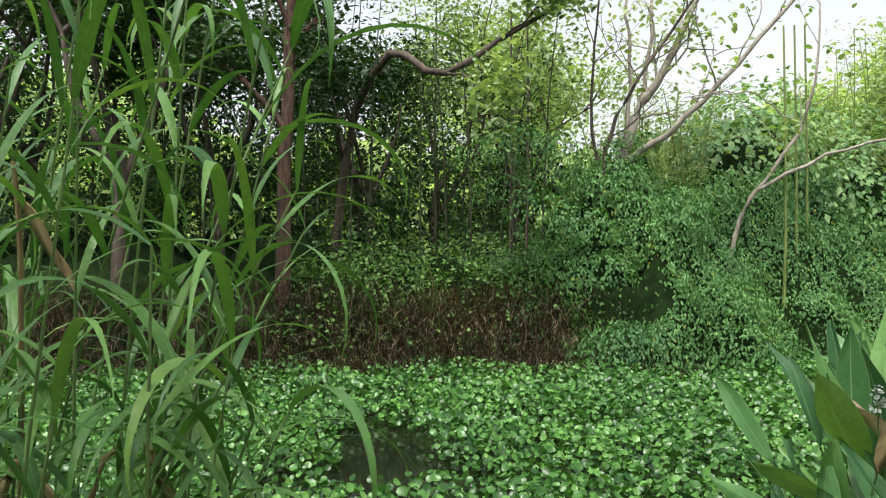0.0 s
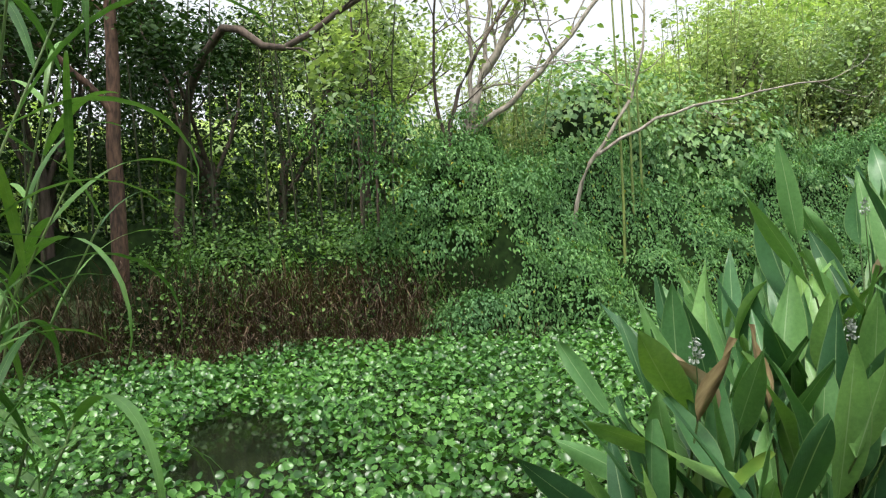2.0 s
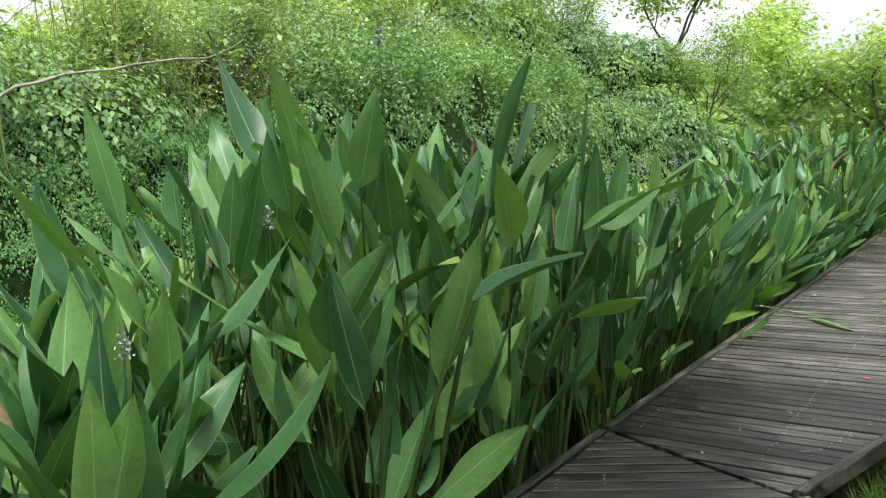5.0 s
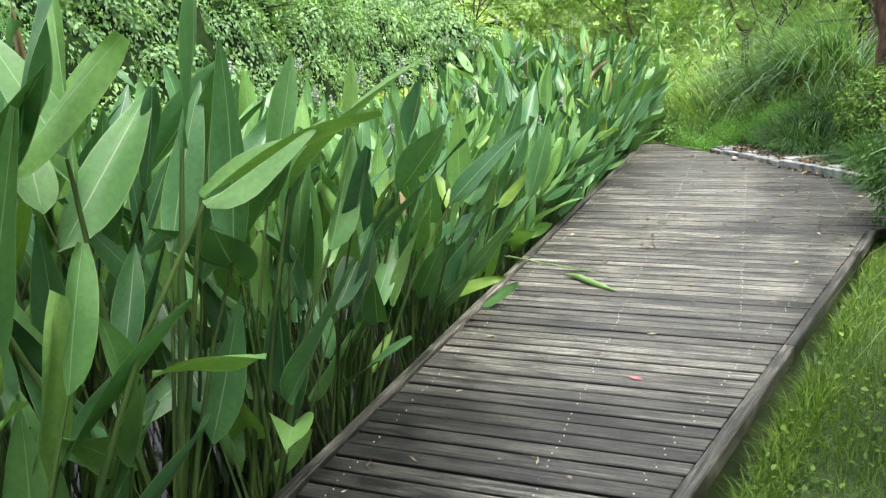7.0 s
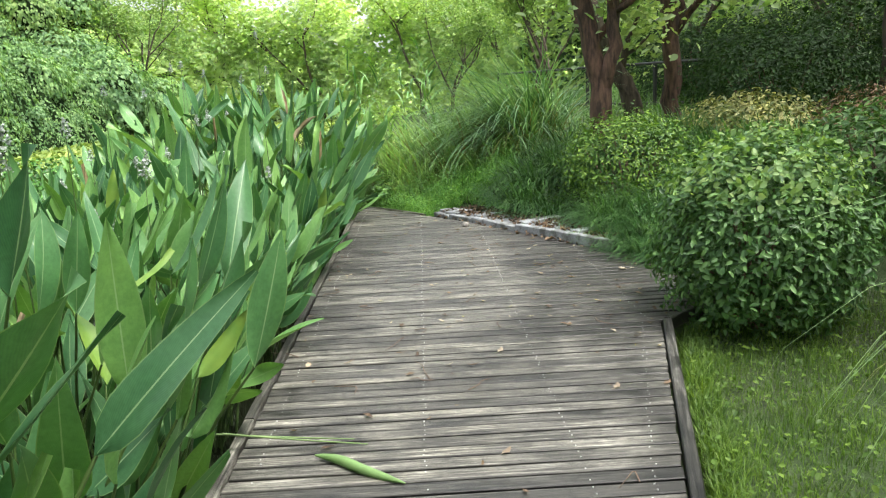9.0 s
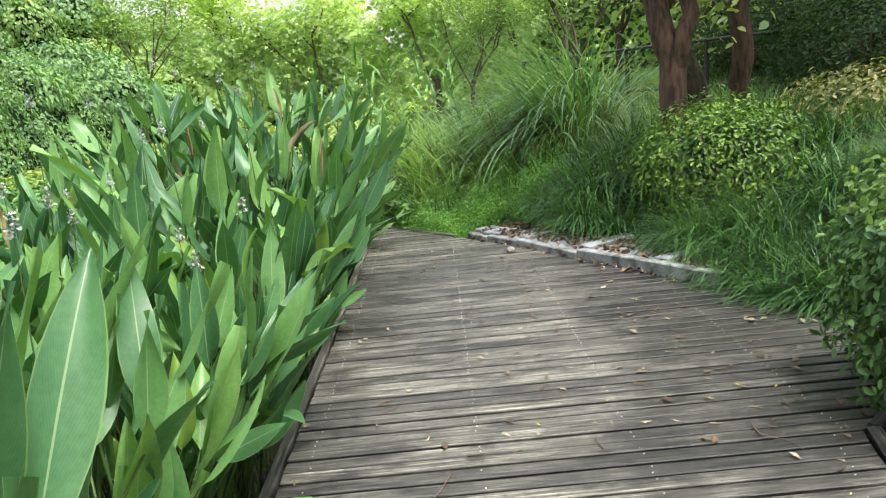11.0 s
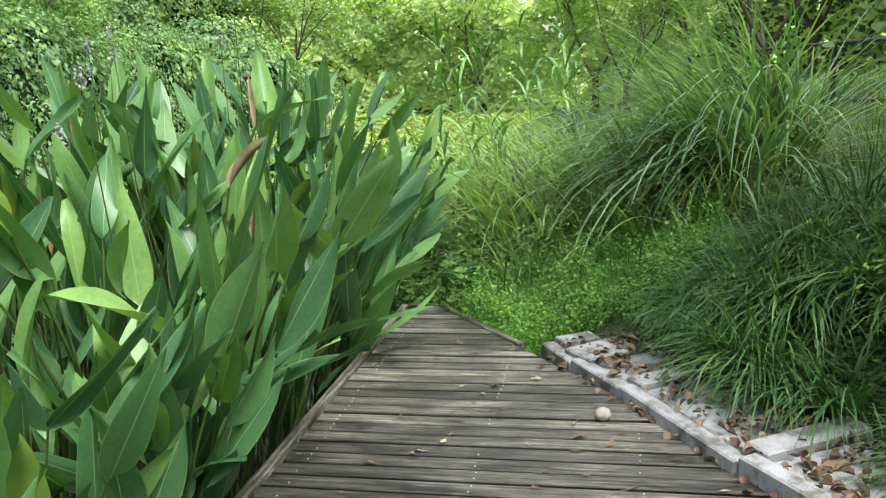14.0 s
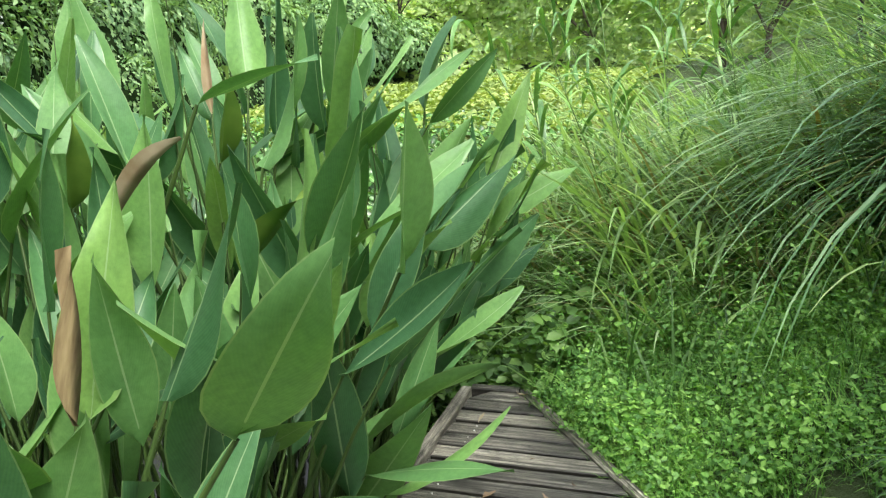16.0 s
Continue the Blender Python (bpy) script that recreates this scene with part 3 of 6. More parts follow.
def block(x, y, z, length, width, height, rz, parent, mat, name, tilt=(0, 0)):
    g = Geo()
    e = 0.008
    rows = []
    for zz, k in ((-height, 0), (-e, 0), (0, e)):
        rows += [(k, -width / 2 + k, zz), (length - k, -width / 2 + k, zz), (length - k, width / 2 - k, zz), (k, width / 2 - k, zz)]
    f = [(8, 9, 10, 11)] + [(q * 4 + j, q * 4 + (j + 1) % 4, q * 4 + 4 + (j + 1) % 4, q * 4 + 4 + j) for q in (0, 1) for j in range(4)]
    g.add(rows, f)
    ob = g.part(name, mat, parent, smooth=False)
    ob.matrix_basis = pose(x, y, z, tilt[0], tilt[1], rz)
    return ob


EDGE_A = np.array([14.22, 2.62])
EDGE_D = unit(np.array([-2.42, -1.72]))
EDGE_N = np.array([-EDGE_D[1], EDGE_D[0]])
edge_deg = math.degrees(math.atan2(EDGE_D[1], EDGE_D[0]))


def edge_at(s, n):
    return EDGE_A + EDGE_D * s + EDGE_N * n


spots = [0.0, 0.34, 0.80, 1.62, 2.45, 3.05]
for i, (s0, s1) in enumerate(zip(spots, spots[1:])):
    p = edge_at(s0 + 0.004, 0.045)
    block(p[0], p[1], 0.034 + 0.014 * i, s1 - s0 - 0.012, 0.08, 0.2, edge_deg + board_rng.uniform(-1.2, 1.2), edging, M_GRANITE, "kerb_stone", (board_rng.uniform(-2, 2), board_rng.uniform(-0.8, 0.8)))
    p = edge_at(s0 + 0.07, 0.295)
    block(p[0], p[1], 0.022 + 0.013 * i, s1 - s0 - 0.08, 0.40, 0.2, edge_deg + board_rng.uniform(-1, 1), edging, M_GRANITE, "slab", (board_rng.uniform(-1.5, 1.5), board_rng.uniform(-1, 1)))
for s in (0.06, 0.80, 1.62, 2.45):
    p = edge_at(s, 0.09)
    block(p[0], p[1], 0.058 + 0.02 * s, 0.5 if s > 0.3 else 0.22, 0.12, 0.2, edge_deg + 90 + board_rng.uniform(-2, 2), edging, M_GRANITE, "cross_kerb", (board_rng.uniform(-1, 1), board_rng.uniform(-1.5, 1.5)))
p = edge_at(0.2, 0.16)
block(p[0], p[1], 0.062, 0.24, 0.24, 0.2, edge_deg + 4, edging, M_GRANITE, "corner_stone", (1.5, -2))


# ---- pond plants ----
def hyacinth():
    rng = np.random.default_rng(11)
    g = Geo()
    n = 76000
    x = np.concatenate([rng.uniform(-7, 8, n), 8 + 22 * rng.random(n // 3) ** 1.7])
    y = rng.uniform(0, 1, len(x))
    lo, hi = near_bank(x) + 0.25, far_bank(x) + 0.2
    y = lo + (hi - lo) * y
    hole = ((x + 0.72) / 0.5) ** 2 + ((y - 7.0 + 0.4 * (x + 0.7)) / 1.05) ** 2 + 0.45 * waves(x, y, 0.35) < 1.0
    hole |= ((x - 0.12) / 0.4) ** 2 + ((y - 5.75) / 0.28) ** 2 + 0.5 * waves(x, y, 0.3, 2) < 0.6
    hole |= ((x + 0.75) / 0.85) ** 2 + ((y - 5.95) / 0.5) ** 2 + 0.4 * waves(x, y, 0.3, 3) < 0.95
    hole |= (waves(x, y, 0.5, 5) > 0.86) & (y < 9)
    hole |= (x > 1.0) & (x < 15.3) & (y < near_bank(x) + 2.0)
    x, y = x[~hole], y[~hole]
    lift = 0.2 + 0.06 * waves(x, y, 0.6, 1) + rng.uniform(-0.13, 0.1, len(x))
    pos = np.stack([x, y, WATER_Z + lift], -1)
    up = np.stack([rng.normal(0, 0.75, len(x)), rng.normal(-0.2, 0.75, len(x)), np.ones(len(x))], -1)
    size = rng.uniform(0.032, 0.074, len(x)) * np.interp(x, [8, 16], [1.0, 1.6])
    scatter(g, PAD_V, PAD_F, pos, up, size, rng=rng)
    ob = g.part("water_hyacinth", M_HYACINTH)
    tagged(ob, "dense floating carpet of glossy green water hyacinth leaves", "water plants", kind="stuff")
    meadow = Geo()
    m = 24000
    x = rng.uniform(27, 58, m)
    y = near_bank(x) + (far_bank(x) - near_bank(x)) * rng.random(m)
    scatter(meadow, KITE_V, KITE_F, np.stack([x, y, np.full(m, WATER_Z + 0.15)], -1), np.stack([rng.normal(0, 0.5, m), rng.normal(0, 0.5, m), np.ones(m)], -1), rng.uniform(0.14, 0.3, m), rng=rng)
    tagged(meadow.part("marsh_grass", M_DUCKWEED), "bright yellow-green marsh plants at the pond's far end", "marsh plants", kind="stuff")


hyacinth()


def broad_leaf_mesh(length, width, fold, curl, wave, mat, rng, name="leaf", peak=0.32):
    """One lance-shaped leaf blade, standing along z from its foot, face towards +y."""
    rows, cols = 11, 5
    v, uv = [], []
    ph = rng.uniform(0, 6)
    for i in range(rows):
        t = i / (rows - 1)
        w = width * 0.5 * max(0.015, math.sin(0.5 * math.pi * min(1, t / peak)) ** 0.62 if t < peak else 1 - ((t - peak) / (1 - peak)) ** 1.75)
        ang = curl * t * t
        cz, cy = length * (t - 0.18 * abs(curl) * t ** 3), -length * curl * 0.5 * t * t
        for j in range(cols):
            u = j / (cols - 1) * 2 - 1
            off = fold * abs(u) * w + wave * width * math.sin(5 * t + ph + 1.5 * u) * abs(u) * 0.35
            v.append((u * w * (1 - 0.25 * fold * fold), cy + off * math.cos(ang), cz + off * math.sin(ang)))
            uv.append((0.5 + u * 0.5, t))
    f = [(i * cols + j, i * cols + j + 1, (i + 1) * cols + j + 1, (i + 1) * cols + j) for i in range(rows - 1) for j in range(cols - 1)]
    return Geo().add(v, f, uv).mesh(name, mat, True, True)


leaf_rng = np.random.default_rng(21)
LEAVES = [broad_leaf_mesh(leaf_rng.uniform(0.40, 0.58), leaf_rng.uniform(0.112, 0.146), leaf_rng.uniform(0.12, 0.6), leaf_rng.uniform(-0.25, 0.4), leaf_rng.uniform(0.15, 0.6), M_THALIA, leaf_rng, peak=leaf_rng.uniform(0.26, 0.42)) for _ in range(22)]
DRY = [broad_leaf_mesh(0.38, 0.066, 1.4, c, 0.7, m, leaf_rng, "dry_leaf") for c, m in ((0.1, M_THALIA_PALE), (-0.4, M_THALIA_DRY), (0.3, M_THALIA_PALE), (0.5, M_THALIA_PALE))]
YELLOWED = [broad_leaf_mesh(0.36, 0.10, 0.5, 0.3, 0.4, M_YELLOW, leaf_rng, "yellowing_leaf")]


def stalk_mesh(lean):
    p = [(0.0, 0.0, 0.0), (0.0, -lean * 0.15, 0.35), (0.0, -lean * 0.45, 0.7), (0, -lean, 1.0)]
    return Geo().add(*tube(bend(p, 5), np.array([0.010, 0.009, 0.0075, 0.006, 0.004]), 5)).mesh("stalk", M_STEM)


STALKS = [stalk_mesh(a) for a in (0.0, 0.06, 0.12, 0.2)]


def flower_mesh(rng):
    g = Geo()
    n = 70
    t = rng.uniform(0, 1, n)
    pos = np.stack([rng.normal(0, 0.018, n), rng.normal(0, 0.018, n), t * 0.13], -1)
    pos[:, :2] *= (1.4 - t)[:, None]
    scatter(g, OVAL_V, OVAL_F, pos, rng.normal(size=(n, 3)), rng.uniform(0.014, 0.03, n), rng=rng)
    return g.mesh("flower_head", M_FLOWER)


FLOWERS = [flower_mesh(leaf_rng) for _ in range(3)]


def thalia(x, y, height, rng, count, flower=False, dry=0, lean_to=None, spread=0.2):
    plant = thing("water_canna", x, y, WATER_Z - 0.05, "tall green water canna with broad lance leaves standing in water", "water plant", "water cannas by the boardwalk")
    for i in range(count):
        yaw = rng.uniform(0, 360)
        if lean_to is not None and rng.random() < 0.6:
            yaw = lean_to + rng.uniform(-50, 50)
        r, a = rng.uniform(0, 0.13), rng.uniform(0, 2 * math.pi)
        h = height * rng.choice([rng.uniform(0.1, 0.36) if x < 6 else rng.uniform(0.14, 0.46), rng.uniform(0.25, 0.5), rng.uniform(0.4, 0.7), rng.uniform(0.58, 0.78)][0 if count > 11 else 1:]) + 0.05
        tilt = rng.uniform(1, 9) + 22 * spread * rng.random()
        k = rng.integers(len(STALKS))
        lean = (0.0, 0.06, 0.12, 0.2)[k]
        base = pose(r * math.cos(a), r * math.sin(a), 0, tilt, 0, yaw)
        s = link("stalk", STALKS[k], plant)
        s.matrix_basis = base @ Matrix.Diagonal((1, h, h, 1))
        end = base @ Vector((0, -lean * h, h))
        lt = min(68, abs(rng.normal(19, 15)) + tilt * 0.5 + (rng.uniform(10, 36) if rng.random() < 0.22 else 0))
        size = rng.uniform(0.72, 1.15) * float(np.interp(x, [1.0, 2.4, 4.2, 6.5, 11, 13, 15], [0.88, 1.25, 1.25, 1.02, 1.0, 1.12, 1.15]))
        leaf = link("leaf", LEAVES[rng.integers(len(LEAVES))] if rng.random() > 0.03 else YELLOWED[0], plant)
        leaf.matrix_basis = Matrix.Translation(end) @ pose(0, 0, 0, 0, 0, yaw + rng.uniform(-40, 40)) @ pose(0, 0, 0, lt, 0, 0) @ pose(0, 0, 0, 0, 0, rng.choice([0, 180]) + rng.uniform(-60, 60)) @ Matrix.Diagonal((size, size, size, 1))
    for i in range(dry):
        yaw = rng.uniform(0, 360)
        h = height * rng.uniform(0.62, 0.85)
        leaf = link("dry_leaf", DRY[rng.integers(len(DRY))], plant, "withered brown leaf")
        s = link("stalk", STALKS[1], plant)
        base = pose(0, 0, 0, rng.uniform(2, 12), 0, yaw)
        s.matrix_basis = base @ Matrix.Diagonal((1, h, h, 1))
        leaf.matrix_basis = Matrix.Translation(base @ Vector((0, -0.06 * h, h))) @ pose(0, 0, 0, rng.uniform(5, 40), 0, yaw)
    if flower:
        h = height + rng.uniform(-0.1, 0.3)
        base = pose(0.03, 0.02, 0, rng.uniform(0, 8), 0, rng.uniform(0, 360))
        s = link("flower_stalk", STALKS[0], plant)
        s.matrix_basis = base @ Matrix.Diagonal((0.55, 0.55, h, 1))
        f = link("flower_head", FLOWERS[rng.integers(3)], plant, "small grey-violet flower head")
        f.matrix_basis = base @ pose(0, 0, h - 0.03, 0, 0, 0) @ Matrix.Scale(0.72, 4)
        tagged(f, kind="stuff")
    return plant


def thalia_bed():
    rng = np.random.default_rng(5)
    x = 1.42
    while x < 15.15:
        tall = float(np.interp(x, [1.1, 1.9, 2.6, 3.8, 5.5, 7.5, 9, 11.2, 13, 15.2], [1.3, 1.75, 2.75, 2.75, 1.95, 1.75, 1.5, 1.45, 1.95, 2.35]))
        depth = float(np.interp(x, [1.1, 2.0, 3.0, 4, 15], [0.9, 1.3, 1.9, 2.2, 2.0]))
        y0 = float(near_bank(x)) + (0.32 if x > 3 else 0.75)
        row = 0.0
        while row < depth:
            px, py = x + rng.uniform(-0.14, 0.14), y0 + row + rng.uniform(-0.08, 0.12)
            front = row < 0.3
            u = px - 0.56 * py
            tall_here = min(tall, float(np.interp(u, [-0.6, 0.28, 0.72, 2.1, 2.6], [1.25, 1.65, 2.05, 2.75, 3.0])))
            if u < -0.52:
                row += 0.36
                continue
            thalia(px, py, tall_here * rng.uniform(0.78, 1.08) * (0.86 if front else 1.0), rng, int(rng.integers(14, 19)) + (4 if x > 12 else 0) if front else int(rng.integers(7, 11)), rng.random() < (0.25 if x > 6.5 else 0.06), int(rng.random() < 0.07), 0 if front and x > 6 else None, 0.6 if front and x > 6 else 0.3)
            row += 0.36
        x += 0.36
    for px, py, h in ((15.35, 4.05, 2.1), (15.5, 4.45, 2.3), (15.3, 4.85, 2.35)):
        thalia(px, py, h, rng, 9, False, 0, None, 0.35)
    # the withered group by the open water
    for px, py, h in ((1.68, 2.75, 1.2), (1.8, 2.6, 1.25), (1.95, 3.0, 1.35)):
        thalia(px, py, h, rng, 8, False, int(h > 1.3), 225, 1.1)
    thalia(1.36, 3.0, 1.65, rng, 0, False, 1, 225, 0.6)
    thalia(1.75, 2.9, 1.5, rng, 0, False, 1, 225, 0.6)


thalia_bed()


# ---- reeds with long arching blades ----
def reed_blade_mesh(length, width, droop, rng, start=70):
    segs = 12
    v, uv, p, a = [], [], np.array([0.0, 0.0]), radians(start)
    for i in range(segs + 1):
        t = i / segs
        w = width * 0.5 * max(0.04, min(0.35 + 3 * t, 1.0) * (1 - t ** 2.2))
        tw = 0.5 * t * rng.uniform(0.6, 1.4)
        for u in (-1, 0, 1):
            v.append((u * w * math.cos(tw), p[0] + abs(u) * w * 0.25, p[1] + u * w * math.sin(tw) * 0.6))
            uv.append((0.5 + 0.5 * u, t))
        a -= droop / segs * (0.5 + 1.3 * t)
        p = p + np.array([math.cos(a), math.sin(a)]) * length / segs
    f = [(i * 3 + j, i * 3 + j + 1, i * 3 + j + 4, i * 3 + j + 3) for i in range(segs) for j in (0, 1)]
    return Geo().add(v, f, uv).mesh("blade", M_REED, True, True)


reed_rng = np.random.default_rng(9)
BLADES = [reed_blade_mesh(reed_rng.uniform(0.5, 0.9), reed_rng.uniform(0.034, 0.06), radians(reed_rng.uniform(70, 170)), reed_rng, reed_rng.uniform(40, 75)) for _ in range(9)]


def reed(x, y, z, height, lean, yaw, rng, name="giant_reed", label="tall green reed with long arching blades on the bank", count=9, wide=1.0, size=1.0):
    plant = thing(name, x, y, z, label, "reed", "reeds on the bank")
    pts = bend([(0, 0, 0), (0, lean * 0.3, height * 0.5), (0, lean, height)], 7)
    g = Geo()
    g.add(*tube(pts, np.linspace(0.006, 0.0028, 7), 6))
    s = g.part("stem", M_REED_STEM, plant)
    s.matrix_basis = pose(0, 0, 0, 0, 0, yaw)
    turn = pose(0, 0, 0, 0, 0, yaw)
    for i in range(count):
        t = 0.22 + 0.78 * i / (count - 1)
        p = turn @ Vector(pts[min(6, int(t * 6))])
        q = turn @ Vector(pts[min(6, int(t * 6) + 1)])
        p = p.lerp(q, t * 6 - int(t * 6))
        b = link("blade", BLADES[rng.integers(len(BLADES))], plant)
        side = rng.uniform(-60, 60) + (180 if i % 2 else 0)
        sc = rng.uniform(0.7, 1.1) * size
        b.matrix_basis = Matrix.Translation(p) @ pose(0, 0, 0, 0, 0, yaw + 90 + side) @ Matrix.Diagonal((sc * wide, sc, sc, 1))
    return plant


def reed_bed():
    rng = np.random.default_rng(31)
    for i in range(46):
        y = rng.uniform(1.3, 2.6)
        x = -0.35 * y - 0.06 - rng.uniform(0, 1) ** 1.2 * 0.48 * y
        reed(x, y, -0.3, rng.uniform(1.1, 2.9), rng.uniform(0.05, 0.75), rng.uniform(-150, -20), rng, count=12, wide=0.85, size=0.85)
    # on the bank past the boardwalk's end
    for i in range(24):
        x = rng.uniform(16.4, 19.5)
        y = float(near_bank(x)) - rng.uniform(-0.1, 1.9)
        reed(x, y, float(ground_z(x, y)) - 0.05, rng.uniform(0.9, 2.1), rng.uniform(0.2, 0.8), rng.uniform(-60, 100), rng, label="pale green reed arching over the pond's bank", count=11, wide=0.9)
    # beside the info board, hanging towards the boardwalk
    for i in range(8):
        reed(rng.uniform(5.9, 6.7), rng.uniform(0.2, 0.45), -0.2, rng.uniform(1.0, 1.65), rng.uniform(0.15, 0.5), rng.uniform(-40, 40), rng, count=9, wide=0.75)


reed_bed()


def dry_reed(points, radius, label):
    p = bend(points, 14)
    t = thing("dry_reed", points[0][0], points[0][1], points[0][2], label, "reed", "dry reeds on the bank")
    g = Geo()
    g.add(*tube(p - np.array(points[0]), np.linspace(radius, radius * 0.7, 14), 7))
    g.part("stem", M_THALIA_DRY, t)
    blade = link("dry_leaf", DRY[1], t, "curled brown leaf")
    blade.matrix_basis = Matrix.Translation(Vector(p[-3] - np.array(points[0]))) @ pose(0, 0, 0, 150, 0, 70) @ Matrix.Scale(0.8, 4)


dry_reed([(-1.0, 1.95, -0.3), (-0.96, 1.92, 0.5), (-0.9, 1.9, 0.92), (-0.83, 1.9, 1.01), (-0.775, 1.9, 1.02), (-0.76, 1.9, 0.95), (-0.79, 1.9, 0.8)], 0.010, "broken dry brown reed bent over on the bank")
dry_reed([(-1.2, 2.0, -0.3), (-1.12, 1.95, 0.6), (-1.1, 1.92, 1.4), (-1.11, 1.9, 1.7)], 0.009, "upright dry brown reed stump on the bank")
dry_reed([(-1.25, 1.9, -0.3), (-1.15, 1.85, 0.7), (-1.06, 1.85, 0.98), (-1.0, 1.85, 0.88)], 0.018, "dry brown reed folded over near the boards")


# ---- thicket of vines on the far bank ----
POINT_V = [(0, 0, 0), (0.3, 0.22, 0.07), (0.24, 0.55, 0.05), (0, 1.1, -0.2), (-0.24, 0.55, 0.05), (-0.3, 0.22, 0.07)]
MOUND_X = [-60, -12, -2.2, -0.4, 0.8, 1.5, 2.1, 2.8, 3.8, 5.0, 7.0, 10, 14, 20, 24, 28, 34, 44, 90]
MOUND_H = [0.9, 0.7, 0.65, 0.4, 0.5, 1.0, 1.6, 1.75, 1.55, 1.5, 1.45, 1.7, 2.3, 2.8, 3.1, 3.2, 3.0, 2.8, 2.6]


def mound_z(x, y):
    f = y - far_bank(x) + 0.35 + 0.4 * waves(x, 0 * y, 0.9, 4)
    h = np.interp(x, MOUND_X, MOUND_H)
    lump = 0.46 * waves(x, y, 0.75, 1) + 0.28 * waves(x, y, 0.3, 3)
    return np.maximum(ground_z(x, y), WATER_Z) + (0.45 * smooth(f / 0.8) + 0.55 * smooth((f - 0.4) / 2.2)) * h * (1 + 0.5 * lump) + lump * smooth(f / 0.8) * 0.85


SPRAYS = [(0.35, 12.3, 2.85, 0.5), (0.8, 12.3, 3.05, 0.5), (1.15, 12.4, 3.0, 0.55), (0.6, 12.0, 2.3, 0.45), (1.5, 12.3, 2.6, 0.55), (1.05, 11.8, 2.0, 0.45), (2.0, 12.2, 2.3, 0.5), (1.65, 11.7, 1.75, 0.5), (2.5, 12.1, 2.0, 0.5), (1.9, 11.3, 1.1, 0.45)]


def vine_thicket():
    rng = np.random.default_rng(41)
    # this near-black sheet paints the thicket's inner shade below the leaves
    base = Geo()
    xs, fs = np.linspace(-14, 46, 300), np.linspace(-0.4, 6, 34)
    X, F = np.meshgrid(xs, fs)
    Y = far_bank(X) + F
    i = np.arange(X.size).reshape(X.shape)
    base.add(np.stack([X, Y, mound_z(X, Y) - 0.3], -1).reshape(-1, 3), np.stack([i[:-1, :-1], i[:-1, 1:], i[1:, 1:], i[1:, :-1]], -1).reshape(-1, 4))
    tagged(base.part("thicket_shade_sheet", M_HOLLOW_SHADE), "dark sheet for the stems, soil and shade under the vines", "undergrowth", kind="stuff")
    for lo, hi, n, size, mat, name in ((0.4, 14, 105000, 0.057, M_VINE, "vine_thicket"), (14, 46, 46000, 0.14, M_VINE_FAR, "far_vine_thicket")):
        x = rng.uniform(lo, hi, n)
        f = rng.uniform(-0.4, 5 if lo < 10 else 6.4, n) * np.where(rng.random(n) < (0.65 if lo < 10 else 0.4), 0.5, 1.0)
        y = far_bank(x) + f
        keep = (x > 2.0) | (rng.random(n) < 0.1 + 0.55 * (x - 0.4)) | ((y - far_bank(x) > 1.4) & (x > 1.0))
        # leaves thinned so the near-black sheet below reads as shaded hollows
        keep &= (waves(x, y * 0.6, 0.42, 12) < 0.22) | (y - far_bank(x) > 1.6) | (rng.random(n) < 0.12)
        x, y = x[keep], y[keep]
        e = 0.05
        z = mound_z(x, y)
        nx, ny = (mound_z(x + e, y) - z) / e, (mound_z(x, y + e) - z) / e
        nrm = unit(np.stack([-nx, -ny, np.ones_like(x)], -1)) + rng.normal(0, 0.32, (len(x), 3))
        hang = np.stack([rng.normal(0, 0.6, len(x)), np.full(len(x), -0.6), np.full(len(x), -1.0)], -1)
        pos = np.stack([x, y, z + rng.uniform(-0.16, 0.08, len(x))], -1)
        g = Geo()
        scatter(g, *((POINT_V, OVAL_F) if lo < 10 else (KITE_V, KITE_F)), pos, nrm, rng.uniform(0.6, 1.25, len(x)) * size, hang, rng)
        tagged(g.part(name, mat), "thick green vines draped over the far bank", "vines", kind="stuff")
    # bulging drapes with hollows between them
    for lo, hi, count, each, size, mat, name in ((1.9, 14, 120, 700, 0.057, M_VINE, "vine_drapes"), (14, 46, 100, 460, 0.135, M_VINE_FAR, "far_vine_drapes")):
        g = Geo()
        for k in range(count):
            cx = rng.uniform(lo, hi)
            h = float(np.interp(cx, MOUND_X, MOUND_H))
            f = rng.uniform(-0.1, 2.6)
            cy = float(far_bank(cx)) + f
            cz = float(mound_z(np.array(cx), np.array(cy))) + rng.uniform(-0.4, 0.15)
            r = rng.uniform(0.25, 0.6) * (1.0 if lo < 10 else 1.5)
            if lo < 10 and k < len(SPRAYS):
                cx, cy, cz, r = SPRAYS[k]
            d = unit(rng.normal(size=(each, 3)))
            d = d[(d[:, 2] > -0.35) & (d[:, 1] < 0.6)]
            rr = r * (1 + 0.15 * waves(d[:, 0] * 4 + k, d[:, 2] * 4, 0.6, k)) * rng.uniform(0.85, 1.05, len(d))
            pos = np.array([cx, cy, cz]) + d * rr[:, None] * np.array([1.15, 0.8, 0.75])
            fall = np.stack([rng.normal(0, 0.5, len(d)), d[:, 1] * 0.5, np.full(len(d), -1.0)], -1)
            scatter(g, *((POINT_V, OVAL_F) if lo < 10 else (KITE_V, KITE_F)), pos, d + np.array([0, 0, 0.5]) + rng.normal(0, 0.4, d.shape), rng.uniform(0.6, 1.25, len(d)) * size, fall, rng)
        tagged(g.part(name, mat), "bulging drapes of green vines over the bank", "vines", kind="stuff")
